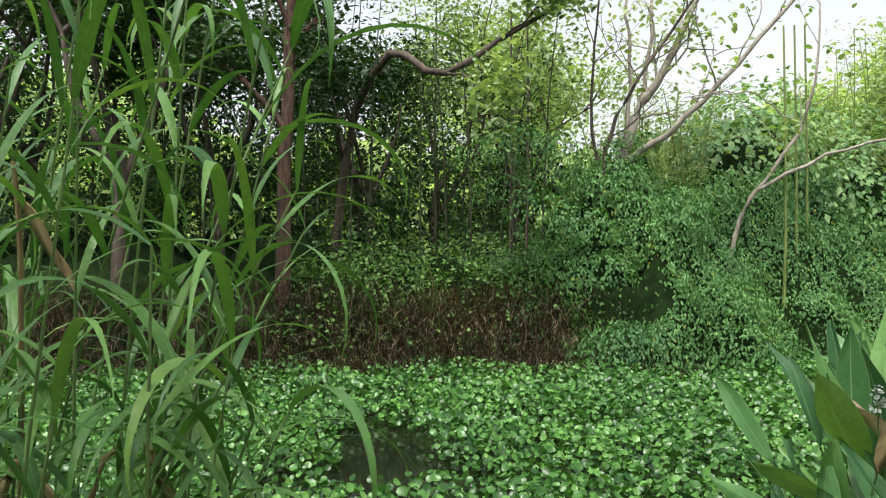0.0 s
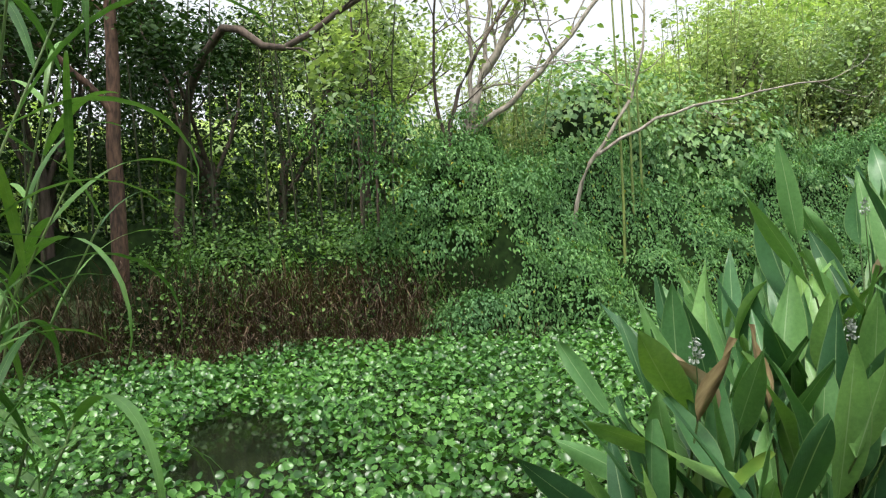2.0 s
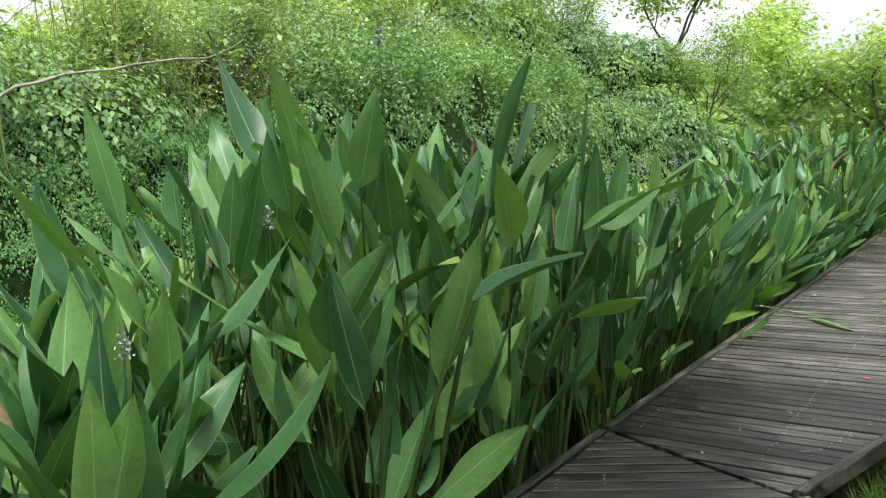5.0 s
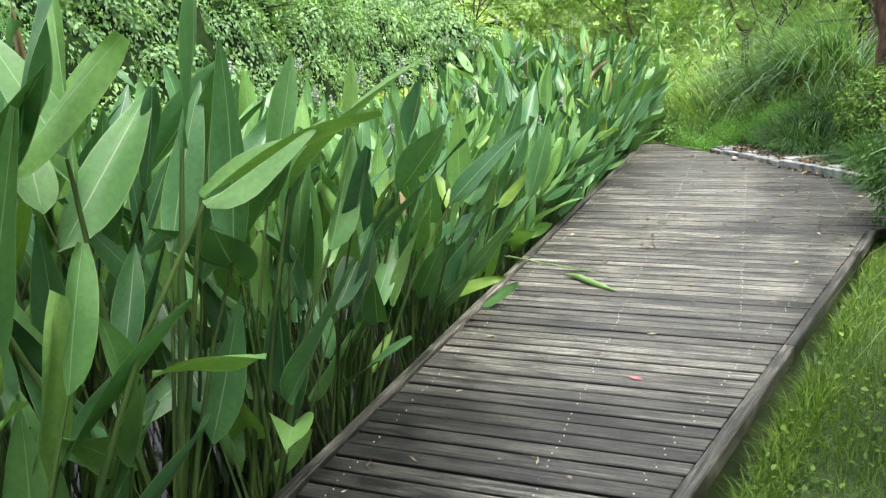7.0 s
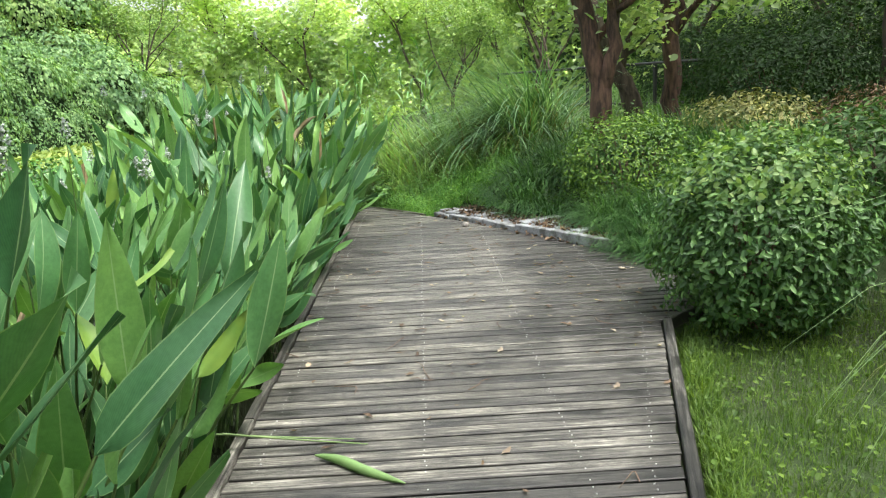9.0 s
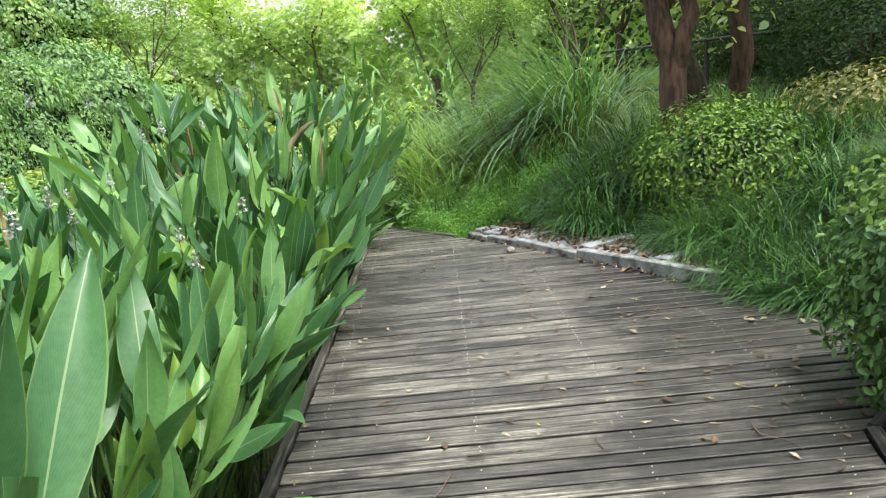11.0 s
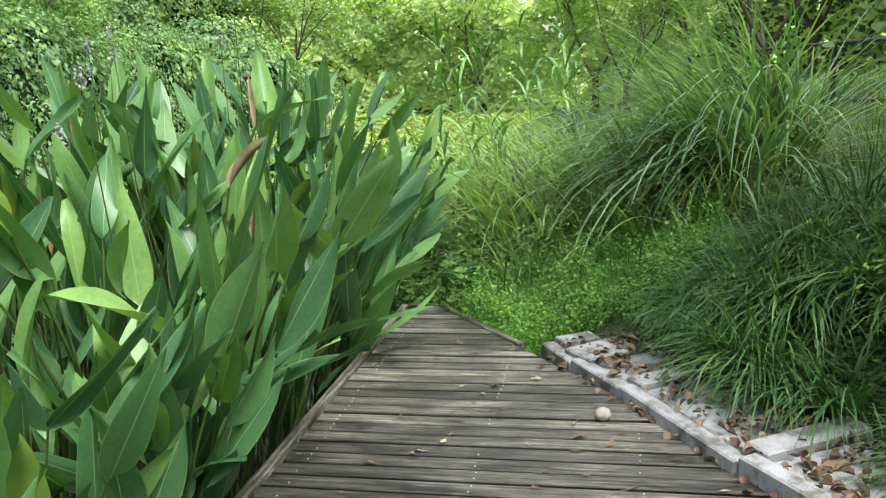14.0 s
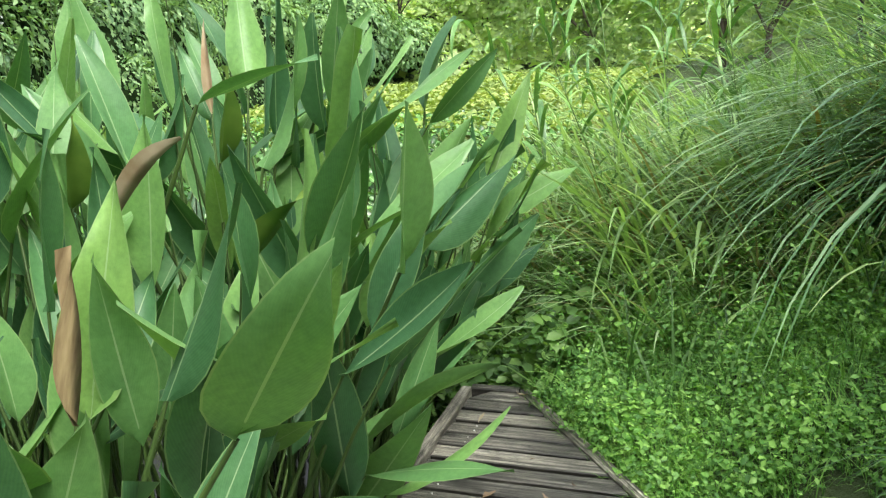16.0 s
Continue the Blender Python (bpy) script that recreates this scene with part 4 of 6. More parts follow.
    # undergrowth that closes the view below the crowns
    # the M_SHADE set carries the wood's shade in its leaf colour
    for lo, hi, count, each, size, mat, name, top in ((-12, 1.3, 130, 330, 0.1, M_SHADE, "shaded_undergrowth", 4.0), (2.0, 16, 60, 500, 0.12, M_BAMBOO, "light_undergrowth", 2.9), (14, 44, 120, 480, 0.18, M_VINE_FAR, "far_undergrowth", 4.8)):
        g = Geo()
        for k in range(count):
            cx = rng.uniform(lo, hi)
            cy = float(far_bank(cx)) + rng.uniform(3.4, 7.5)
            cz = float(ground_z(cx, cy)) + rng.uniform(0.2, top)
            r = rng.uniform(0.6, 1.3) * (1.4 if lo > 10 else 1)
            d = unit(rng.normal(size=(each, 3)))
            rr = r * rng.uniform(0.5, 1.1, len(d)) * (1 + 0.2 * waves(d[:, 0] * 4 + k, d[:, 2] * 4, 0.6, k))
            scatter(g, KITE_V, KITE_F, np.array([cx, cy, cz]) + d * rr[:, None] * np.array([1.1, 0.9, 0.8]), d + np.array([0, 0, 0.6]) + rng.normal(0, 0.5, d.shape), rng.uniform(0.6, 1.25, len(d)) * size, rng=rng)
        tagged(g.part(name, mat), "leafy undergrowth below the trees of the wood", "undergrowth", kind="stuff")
    # brown brush and weeds on the left of the bank
    g = Geo()
    n = 17000
    x = rng.uniform(-8, 3.0, n)
    keep = ((x < 1.5) | (rng.random(n) < 0.3)) & ((x > -2.6) | (rng.random(n) < 0.8))
    x = x[keep]
    n = len(x)
    f = rng.uniform(-0.35, 1.2, n)
    y = far_bank(x) + f
    z = np.maximum(ground_z(x, y), WATER_Z) + rng.uniform(0.0, 0.5, n) * smooth((f + 0.5) / 1.2)
    blades(g, np.stack([x, y, z], -1), rng.uniform(-2.6, -0.5, n), rng.uniform(0.25, 0.7, n), rng.uniform(0.008, 0.02, n), rng.uniform(0.5, 2.5, n), rng.uniform(0.3, 1.5, n), 3)
    tagged(g.part("dead_brush", M_BRUSH), "tangled brown dead brush along the bank", "brush", kind="stuff")
    g = Geo()
    n = 12000
    x = rng.uniform(-2.8, 2.2, n)
    f = rng.uniform(0.1, 4.2, n)
    y = far_bank(x) + f
    z = ground_z(x, y) + np.abs(rng.normal(0.35, 0.35, n)) * (0.6 + 0.6 * waves(x, y, 0.6, 7)) + 0.1 * f
    scatter(g, OVAL_V, OVAL_F, np.stack([x, y, z], -1), np.stack([rng.normal(0, 0.6, n), rng.normal(-0.3, 0.6, n), np.ones(n)], -1), rng.uniform(0.035, 0.09, n), rng=rng)
    n = 3400
    x = rng.uniform(-2.9, 2.4, n)
    f = 0.1 + 1.9 * rng.random(n) ** 0.8
    y = far_bank(x) + f
    patch = waves(x, y, 0.45, 21)
    ok = patch > -0.1
    x, y, f, patch, n = x[ok], y[ok], f[ok], patch[ok], int(ok.sum())
    blades(g, np.stack([x, y, ground_z(x, y) + 0.1 + 0.3 * patch * smooth(f / 1.2)], -1), rng.uniform(0, 6.3, n), rng.uniform(0.2, 0.55, n), rng.uniform(0.012, 0.03, n), rng.uniform(0.6, 2.2, n), rng.uniform(0.6, 1.5, n), 3)
    tagged(g.part("bank_weeds", M_WEED), "low green weeds and ferns on the shaded bank", "weeds", kind="stuff")


vine_thicket()


def vine_masses():
    """Bushes and small trees wholly overgrown with vines, in tiers behind the far bank."""
    rng = np.random.default_rng(47)
    core, low, high = Geo(), Geo(), Geo()
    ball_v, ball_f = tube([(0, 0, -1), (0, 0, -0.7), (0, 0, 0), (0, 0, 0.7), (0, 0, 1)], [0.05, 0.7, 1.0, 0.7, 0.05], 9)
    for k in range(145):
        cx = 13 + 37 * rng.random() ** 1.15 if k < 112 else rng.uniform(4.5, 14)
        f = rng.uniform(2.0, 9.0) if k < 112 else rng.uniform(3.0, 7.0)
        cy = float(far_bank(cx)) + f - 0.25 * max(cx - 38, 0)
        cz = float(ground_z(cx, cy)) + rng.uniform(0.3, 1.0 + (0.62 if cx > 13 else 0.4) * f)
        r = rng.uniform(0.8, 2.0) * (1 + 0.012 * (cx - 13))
        # a near-black ball in each bush stands in for its inner shade
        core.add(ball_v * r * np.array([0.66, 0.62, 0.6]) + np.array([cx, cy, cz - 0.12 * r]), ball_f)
        each = int(720 * r * r) + 240
        d = unit(rng.normal(size=(each, 3)))
        d = d[(d[:, 2] > -0.55) & (d[:, 0] + d[:, 1] < 0.9)]
        lump = 0.18 * waves(d[:, 0] * 3 + k, d[:, 2] * 3, 0.55, k) + 0.1 * waves(d[:, 0] * 5, d[:, 2] * 5 + k, 0.4, k)
        rr = r * (1 + lump) * rng.uniform(0.88, 1.06, len(d))
        pos = np.array([cx, cy, cz]) + d * rr[:, None] * np.array([1.1, 0.95, 0.9])
        hang = np.stack([rng.normal(0, 0.5, len(d)), d[:, 1] * 0.4, np.full(len(d), -1.0)], -1)
        scatter(high if f > 6 and k % 3 == 0 else low, KITE_V, KITE_F, pos, d + np.array([0, 0, 0.35]) + rng.normal(0, 0.26, d.shape), rng.uniform(0.6, 1.25, len(d)) * 0.165 * (1 + 0.012 * (cx - 13)), hang, rng)
    tagged(core.part("vine_shade", M_HOLLOW_SHADE), "dark balls standing in for shade inside the overgrown bushes", "undergrowth", kind="stuff")
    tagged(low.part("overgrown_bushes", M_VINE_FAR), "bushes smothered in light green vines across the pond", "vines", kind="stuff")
    tagged(high.part("overgrown_bushes", M_YELLOWISH), "tall yellow-green bushes smothered in vines", "vines", kind="stuff")


vine_masses()


# ---- trees ----
def grow(rng, base, heading, length, radius, depth, ends, geo, bend_amount=0.25, gnarl=0.5, kids=(2, 4)):
    """Adds a limb and its branches; collects the tips in ends."""
    n = 6
    p = [np.array(base, float)]
    d = unit(np.array(heading, float))
    for i in range(n - 1):
        d = unit(d + rng.normal(0, bend_amount * 0.35, 3) + np.array([0, 0, 0.06]))
        p.append(p[-1] + d * length / (n - 1))
    geo.add(*tube(p, np.linspace(radius, radius * 0.55, n), 6 if radius > 0.03 else 4))
    if depth == 0:
        ends.extend([p[-1], p[-2], p[-3]])
        return
    for k in range(int(rng.integers(kids[0], kids[1]))):
        at = p[int(rng.integers(2, n))] if k else p[-1]
        d2 = unit(d + rng.normal(0, gnarl, 3) + np.array([0, 0, 0.15]))
        grow(rng, at, d2, length * rng.uniform(0.55, 0.8), radius * rng.uniform(0.45, 0.62), depth - 1, ends, geo, bend_amount, gnarl, kids)


def tree_pair(seed, height, bare, radius, leaf_mat, bark, leaves, leaf, puff, depth=3, flat=0.7, lean=(0.0, 0.0), shape=(OVAL_V, OVAL_F)):
    """Meshes for the trunk with limbs and for the crown."""
    rng = np.random.default_rng(seed)
    wood, ends = Geo(), []
    top = np.array([lean[0] * bare, lean[1] * bare, bare])
    mid = top * 0.5 + np.array([rng.normal(0, 0.06), rng.normal(0, 0.06), 0])
    wood.add(*tube(bend([(0, 0, -0.3), mid, top], 8), np.linspace(radius * 1.25, radius * 0.8, 8), 10))
    for k in range(int(rng.integers(3, 5))):
        a = rng.uniform(0, 2 * math.pi)
        grow(rng, top - np.array([0, 0, rng.uniform(0, bare * 0.3)]), (math.cos(a) * 0.7, math.sin(a) * 0.7, rng.uniform(0.7, 1.3)), (height - bare) * rng.uniform(0.4, 0.55), radius * 0.55, depth - 1, ends, wood)
    ends = np.array(ends)
    pick = ends[rng.integers(len(ends), size=leaves)]
    pos = pick + rng.normal(0, puff, (leaves, 3)) * np.array([1, 1, flat])
    crown = Geo()
    nrm = np.stack([rng.normal(0, 0.7, leaves), rng.normal(0, 0.7, leaves), np.ones(leaves)], -1)
    hang = np.stack([rng.normal(0, 1, leaves), rng.normal(0, 1, leaves), np.full(leaves, -0.5)], -1)
    scatter(crown, *shape, pos, nrm, rng.uniform(0.6, 1.25, leaves) * leaf, hang, rng)
    return wood.mesh("trunk", bark), crown.mesh("crown", leaf_mat)


KINDS = {
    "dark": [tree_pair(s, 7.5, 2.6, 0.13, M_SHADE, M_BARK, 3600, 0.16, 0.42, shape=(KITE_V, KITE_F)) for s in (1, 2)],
    "green": [tree_pair(s, 7.0, 2.0, 0.11, M_CROWN, M_BARK, 4900, 0.14, 0.4, shape=(KITE_V, KITE_F)) for s in (3, 4, 5)],
    "yellow": [tree_pair(s, 7.0, 1.6, 0.12, M_YELLOWISH, M_BARK, 7800, 0.15, 0.5, shape=(KITE_V, KITE_F)) for s in (6, 7)],
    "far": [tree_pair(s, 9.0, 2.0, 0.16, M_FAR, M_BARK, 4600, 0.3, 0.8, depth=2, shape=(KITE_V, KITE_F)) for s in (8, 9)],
    "vined": [tree_pair(s, 5.0, 1.2, 0.1, M_VINE_FAR, M_BARK, 6000, 0.15, 0.42, flat=1.2, shape=(KITE_V, KITE_F)) for s in (10, 11)],
}
LABELS = {"dark": "dark leafy tree with shade put into its leaf colour", "green": "slim green broadleaf tree behind the vines", "yellow": "broad tree with yellow-green leaves by the pond",
          "far": "tall hazy green tree at the edge of the wood", "vined": "small tree smothered in climbing vines"}


def plant_tree(kind, x, y, scale, rng, z=None):
    wood, crown = KINDS[kind][int(rng.integers(len(KINDS[kind])))]
    t = thing("tree", x, y, float(ground_z(x, y)) if z is None else z, LABELS[kind], "tree", "trees round the pond")
    m = pose(0, 0, 0, 0, 0, rng.uniform(0, 360)) @ Matrix.Scale(scale, 4)
    link("trunk", wood, t, m=m)
    link("crown", crown, t, m=m)
    return t


def woods():
    rng = np.random.default_rng(51)
    for x, y, s in ((-8, 12.5, 0.9), (-6, 13.5, 0.9), (-4.2, 13.2, 0.72), (-4.8, 15.5, 0.85), (-1.9, 15.2, 0.75), (-2.4, 17.5, 0.85), (-9, 16, 1.0), (-5.0, 11.2, 0.9)):
        plant_tree("dark", x, y, s, rng)
    # unseen trees added on the lawn behind the boardwalk to cast shade
    for x, y, s in ((2.6, -2.0, 0.95), (0.9, -2.9, 1.0), (2.6, -3.6, 1.1), (9.9, -3.5, 0.85)):
        plant_tree("dark", x, y, s, rng)
    for x, y, s in ((8.9, 17.5, 0.82), (-0.6, 15.8, 0.9), (1.0, 16.5, 0.88), (10.5, 18.5, 0.75), (12.5, 18.5, 0.75), (14, 19.5, 0.9), (17, 20, 1.0), (20, 21.5, 1.1), (-13, 15, 1.2)):
        plant_tree("green", x, y, s, rng)
    for x, y, s in ((22, 25.5, 0.9), (25.5, 27, 1.0), (29.5, 28, 1.1), (34, 29, 1.0), (39, 29, 1.05), (45, 28, 1.1), (51, 22, 1.2)):
        plant_tree("yellow", x, y, s, rng)
    for x, y, s in ((16, 17.2, 0.8), (19, 18.2, 0.9), (23.5, 18.6, 1.0), (26.5, 20.0, 1.0), (30, 21, 1.05), (34, 22, 1.0)):
        plant_tree("vined", x, y, s, rng)
    for x, y, s in ((-18, 20, 1.1), (-12, 25, 0.8), (0.5, 23, 0.75), (12, 25, 0.7), (14, 26, 0.8), (19, 27, 1.2), (26, 29, 1.2), (33, 31, 1.2), (41, 32, 1.3), (50, 31, 1.3), (57, 27, 1.3),
                    (60, 20, 1.3), (58, 13, 1.2), (55, 6, 1.2), (50, 1, 1.0), (42, -3, 1.0), (36, -6, 1.0), (34, 0, 0.7), (30, -9, 1.1), (24, -11, 1.0), (18, -10, 1.0), (12, -10, 1.0), (4, -10, 1.0), (-5, -9, 1.0), (-14, -4, 1.0), (-16, 5, 1.1)):
        plant_tree("far", x, y, s, rng)


woods()


def wood_edge():
    """The closed edge of the wood all round, as masses of leaves from the ground up."""
    rng = np.random.default_rng(55)
    line = np.array([(-30, -8), (-24, 4), (-20, 17), (-8, 19.5), (0, 19.8), (8, 20), (15, 20.5), (22, 22), (30, 25), (38, 27), (47, 27), (55, 22), (57, 14), (54, 6), (46, 0), (38, -5), (28, -9), (16, -9), (2, -9.5), (-14, -9), (-30, -8)], float)
    seg = np.linalg.norm(np.diff(line, axis=0), axis=1)
    cum = np.concatenate([[0], np.cumsum(seg)])
    # the last set is a darker copy, its colour imitating shade inside the wood
    for name, mat, n, size, back in (("wood_edge", M_FAR, 75000, 0.5, 1.5), ("wood_edge_light", M_YELLOWISH, 18000, 0.36, 0.0), ("wood_edge_shaded", M_SHADE, 30000, 0.36, 0.6)):
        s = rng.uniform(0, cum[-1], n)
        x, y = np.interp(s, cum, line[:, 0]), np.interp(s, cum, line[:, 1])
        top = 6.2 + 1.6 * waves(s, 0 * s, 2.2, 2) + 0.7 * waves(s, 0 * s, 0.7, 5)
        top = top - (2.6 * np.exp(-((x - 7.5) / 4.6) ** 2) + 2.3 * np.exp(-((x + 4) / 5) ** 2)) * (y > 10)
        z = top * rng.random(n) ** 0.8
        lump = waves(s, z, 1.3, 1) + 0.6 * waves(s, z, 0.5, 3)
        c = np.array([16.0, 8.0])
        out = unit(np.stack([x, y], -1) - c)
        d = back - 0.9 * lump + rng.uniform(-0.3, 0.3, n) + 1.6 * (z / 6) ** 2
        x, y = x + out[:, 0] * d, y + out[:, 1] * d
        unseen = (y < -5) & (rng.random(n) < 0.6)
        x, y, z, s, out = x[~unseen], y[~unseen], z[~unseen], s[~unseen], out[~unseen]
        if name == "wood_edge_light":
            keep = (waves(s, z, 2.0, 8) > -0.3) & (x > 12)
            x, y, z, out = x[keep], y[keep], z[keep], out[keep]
        if name == "wood_edge_shaded":
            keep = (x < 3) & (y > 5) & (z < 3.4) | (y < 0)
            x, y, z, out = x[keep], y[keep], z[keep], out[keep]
        k = len(x)
        nrm = np.stack([-out[:, 0], -out[:, 1], np.full(k, 0.9)], -1) + rng.normal(0, 0.5, (k, 3))
        g = Geo()
        scatter(g, KITE_V, KITE_F, np.stack([x, y, z + 0.2], -1), nrm, rng.uniform(0.5, 1.2, k) * size, rng=rng)
        tagged(g.part(name, mat), "closed leafy edge of the wood round the pond", "woods", kind="stuff")


wood_edge()


def hill_cover():
    rng = np.random.default_rng(58)
    n = 60000
    x, y = rng.uniform(-20, 75, n), rng.uniform(-8, 40, n)
    far = np.hypot((x - 15) / 46, (y - 7.5) / 19) - 1
    keep = (far > 0.02) & (far < 0.5) & ((y > 12) | (x > 35))
    x, y = x[keep], y[keep]
    n = len(x)
    g = Geo()
    scatter(g, KITE_V, KITE_F, np.stack([x, y, ground_z(x, y) + rng.uniform(0, 0.9, n)], -1), np.stack([rng.normal(-0.3, 0.5, n), rng.normal(-0.3, 0.5, n), np.ones(n)], -1), rng.uniform(0.4, 0.9, n), rng=rng)
    tagged(g.part("hill_cover", M_FAR), "leafy scrub on the rising ground behind the wood", "scrub", kind="stuff")


hill_cover()


def bamboo(lo, hi, y0, y1, n, mat, leaf_mat, seed, leaf_from, name, label):
    rng = np.random.default_rng(seed)
    canes, tops = Geo(), Geo()
    for i in range(n):
        x, y = rng.uniform(lo, hi), rng.uniform(y0, y1) + 0.0
        y += float(far_bank(x)) - 11
        h = rng.uniform(3.5, 6.0) * (1.0 if x < 1.5 or x > 8 else 0.66)
        lx, ly = rng.normal(0, 0.3, 2)
        z = float(ground_z(x, y)) - 0.1
        canes.add(*tube(bend([(x, y, z), (x + lx * 0.3, y + ly * 0.3, z + h * 0.6), (x + lx, y + ly, z + h)], 5), np.linspace(0.022, 0.008, 5), 5))
        m = 110
        t = rng.uniform(leaf_from, 1.05, m)
        pos = np.stack([x + lx * t * t + rng.normal(0, 0.3, m), y + ly * t * t + rng.normal(0, 0.3, m), z + h * t], -1)
        scatter(tops, KITE_V, KITE_F, pos, np.stack([rng.normal(0, 0.6, m), rng.normal(0, 0.6, m), np.ones(m)], -1), np.stack([np.full(m, 0.05), rng.uniform(0.1, 0.17, m), np.full(m, 0.1)], -1), rng=rng)
    grove = thing(name, (lo + hi) / 2, (y0 + y1) / 2, 0, label, "bamboo", kind="stuff")
    for g, nm, mt in ((canes, "canes", mat), (tops, "foliage", leaf_mat)):
        ob = g.part(nm, mt, grove)
        ob.matrix_basis = pose(-(lo + hi) / 2, -(y0 + y1) / 2, 0)
    return grove


bamboo(-9, 1.5, 13.2, 17, 36, M_CANE_SHADED, M_SHADE, 61, 0.45, "bamboo_grove", "dark bamboo grove in the shade of the wood")
bamboo(2.6, 14, 13.8, 17.5, 170, M_CANE, M_BAMBOO, 62, 0.3, "bamboo_grove", "light green bamboo behind the vines")


def lone_tree(name, x, y, z, limbs, bark, label, leaves, leaf_mat, seed, back=1.0, puff=0.22):
    """A tree with its main limbs given as lines of places, thick to thin."""
    rng = np.random.default_rng(seed)
    t = thing(name, x, y, z, label, "tree")
    wood, tips = Geo(), []
    for pts, r0, r1 in limbs:
        pts = [(px * back, py * back, 1.5 + (pz - 1.5) * back) for px, py, pz in pts]
        p = bend(np.array(pts, float), 14) - np.array([x, y, z])
        p[1:-1] += rng.normal(0, 0.02, (12, 3))
        wood.add(*tube(p, np.linspace(r0, r1, 14), 8))
        for k in range(5):
            i = int(rng.integers(6, 14))
            d = unit(p[i] - p[i - 2] + rng.normal(0, 0.25, 3))
            ends = []
            grow(rng, p[i], d + rng.normal(0, 0.4, 3), rng.uniform(0.5, 1.1), max(r1 * 0.7, 0.008), 1, ends, wood, 0.4, 0.5)
            tips += ends
    wood.part("trunk", bark, t)
    if leaves:
        tips = np.array(tips)
        pos = tips[rng.integers(len(tips), size=leaves)] + rng.normal(0, puff, (leaves, 3))
        g = Geo()
        scatter(g, OVAL_V, OVAL_F, pos, np.stack([rng.normal(0, 0.7, leaves), rng.normal(0, 0.7, leaves), np.ones(leaves)], -1), rng.uniform(0.08, 0.15, leaves), rng=rng)
        g.part("crown", leaf_mat, t)
    return t


lone_tree("red_tree", -2.75, 11.7, 0.2, [([(-2.75, 11.7, 0.0), (-2.72, 11.7, 2.0), (-2.7, 11.75, 4.0), (-2.6, 11.9, 6.0)], 0.13, 0.07), ([(-2.7, 11.7, 3.2), (-3.6, 11.6, 4.2), (-4.6, 11.4, 4.8)], 0.06, 0.02)],
          M_BARK_RED, "straight tree with reddish-brown bark on the bank", 900, M_SHADE, 71)
lone_tree("pale_tree", 2.4, 12.6, 0.8, [([(2.2, 12.4, 0.8), (2.35, 12.5, 2.6), (2.75, 12.6, 3.7), (3.3, 12.8, 4.7), (3.9, 13, 6.0)], 0.13, 0.04),
          ([(2.4, 12.5, 2.8), (3.1, 12.3, 3.3), (3.7, 12.1, 3.9), (4.9, 12, 5.3)], 0.06, 0.03), ([(2.6, 12.6, 3.3), (2.9, 12.8, 4.6), (3.0, 13, 6.0)], 0.05, 0.02), ([(2.5, 12.6, 3.0), (2.6, 12.7, 4.4), (2.5, 12.8, 5.8)], 0.045, 0.02)],
          M_BARK_PALE, "bare pale-barked tree leaning out of the vines", 520, M_BAMBOO, 72, 1.06)
lone_tree("sapling", 1.95, 11.7, 1.0, [([(1.9, 11.7, 1.2), (2.0, 11.7, 2.7), (2.45, 11.8, 3.9), (3.4, 11.9, 5.3)], 0.045, 0.02), ([(1.95, 11.7, 2.4), (1.85, 11.8, 3.6), (1.95, 11.9, 5.2)], 0.035, 0.015)],
          M_BARK, "thin dark sapling growing through the vines", 120, M_BAMBOO, 73, 1.09)
lone_tree("leaning_sapling", 3.8, 11.2, 0.9, [([(3.75, 11.5, 0.9), (3.95, 11.4, 2.05), (4.75, 11.2, 3.4), (4.95, 11.3, 5.0)], 0.045, 0.015), ([(4.1, 11.2, 2.35), (5.1, 11.1, 2.85), (6.4, 11, 3.15), (7.6, 10.9, 3.3)], 0.03, 0.012),
          ([(4.6, 11.2, 3.3), (3.8, 11.1, 3.7), (3.0, 11, 3.6)], 0.015, 0.006)], M_BARK_PALE, "thin grey sapling reaching over the pond", 260, M_YELLOWISH, 74, 1.12)
lone_tree("overhanging_branch", -2.4, 13.5, 0.6, [([(-2.3, 13.6, 0.6), (-2.0, 13.4, 3.5), (-1.2, 12.6, 4.6), (-0.4, 12.2, 4.15), (0.6, 12.2, 4.8), (1.6, 12.4, 5.4)], 0.09, 0.03)], M_BARK, "dark crooked branch of a shade tree over the bank", 2600, M_CROWN, 75)
for bx, by in ((5.0, 12.6), (5.5, 13.0), (5.25, 12.8), (1.0, 13.4), (0.75, 13.9)):
    g = Geo()
    g.add(*tube(bend([(0, 0, 0), (0.03, 0, 2), (0.0, 0.1, 5)], 6), np.linspace(0.03, 0.015, 6), 7))
    c = g.part("bamboo_cane", M_CANE if bx > 4 else M_BARK)
    c.matrix_basis = pose(bx, by, float(ground_z(bx, by)) - 0.05)
    tagged(c, "single upright cane standing behind the vines", "bamboo", "upright canes")


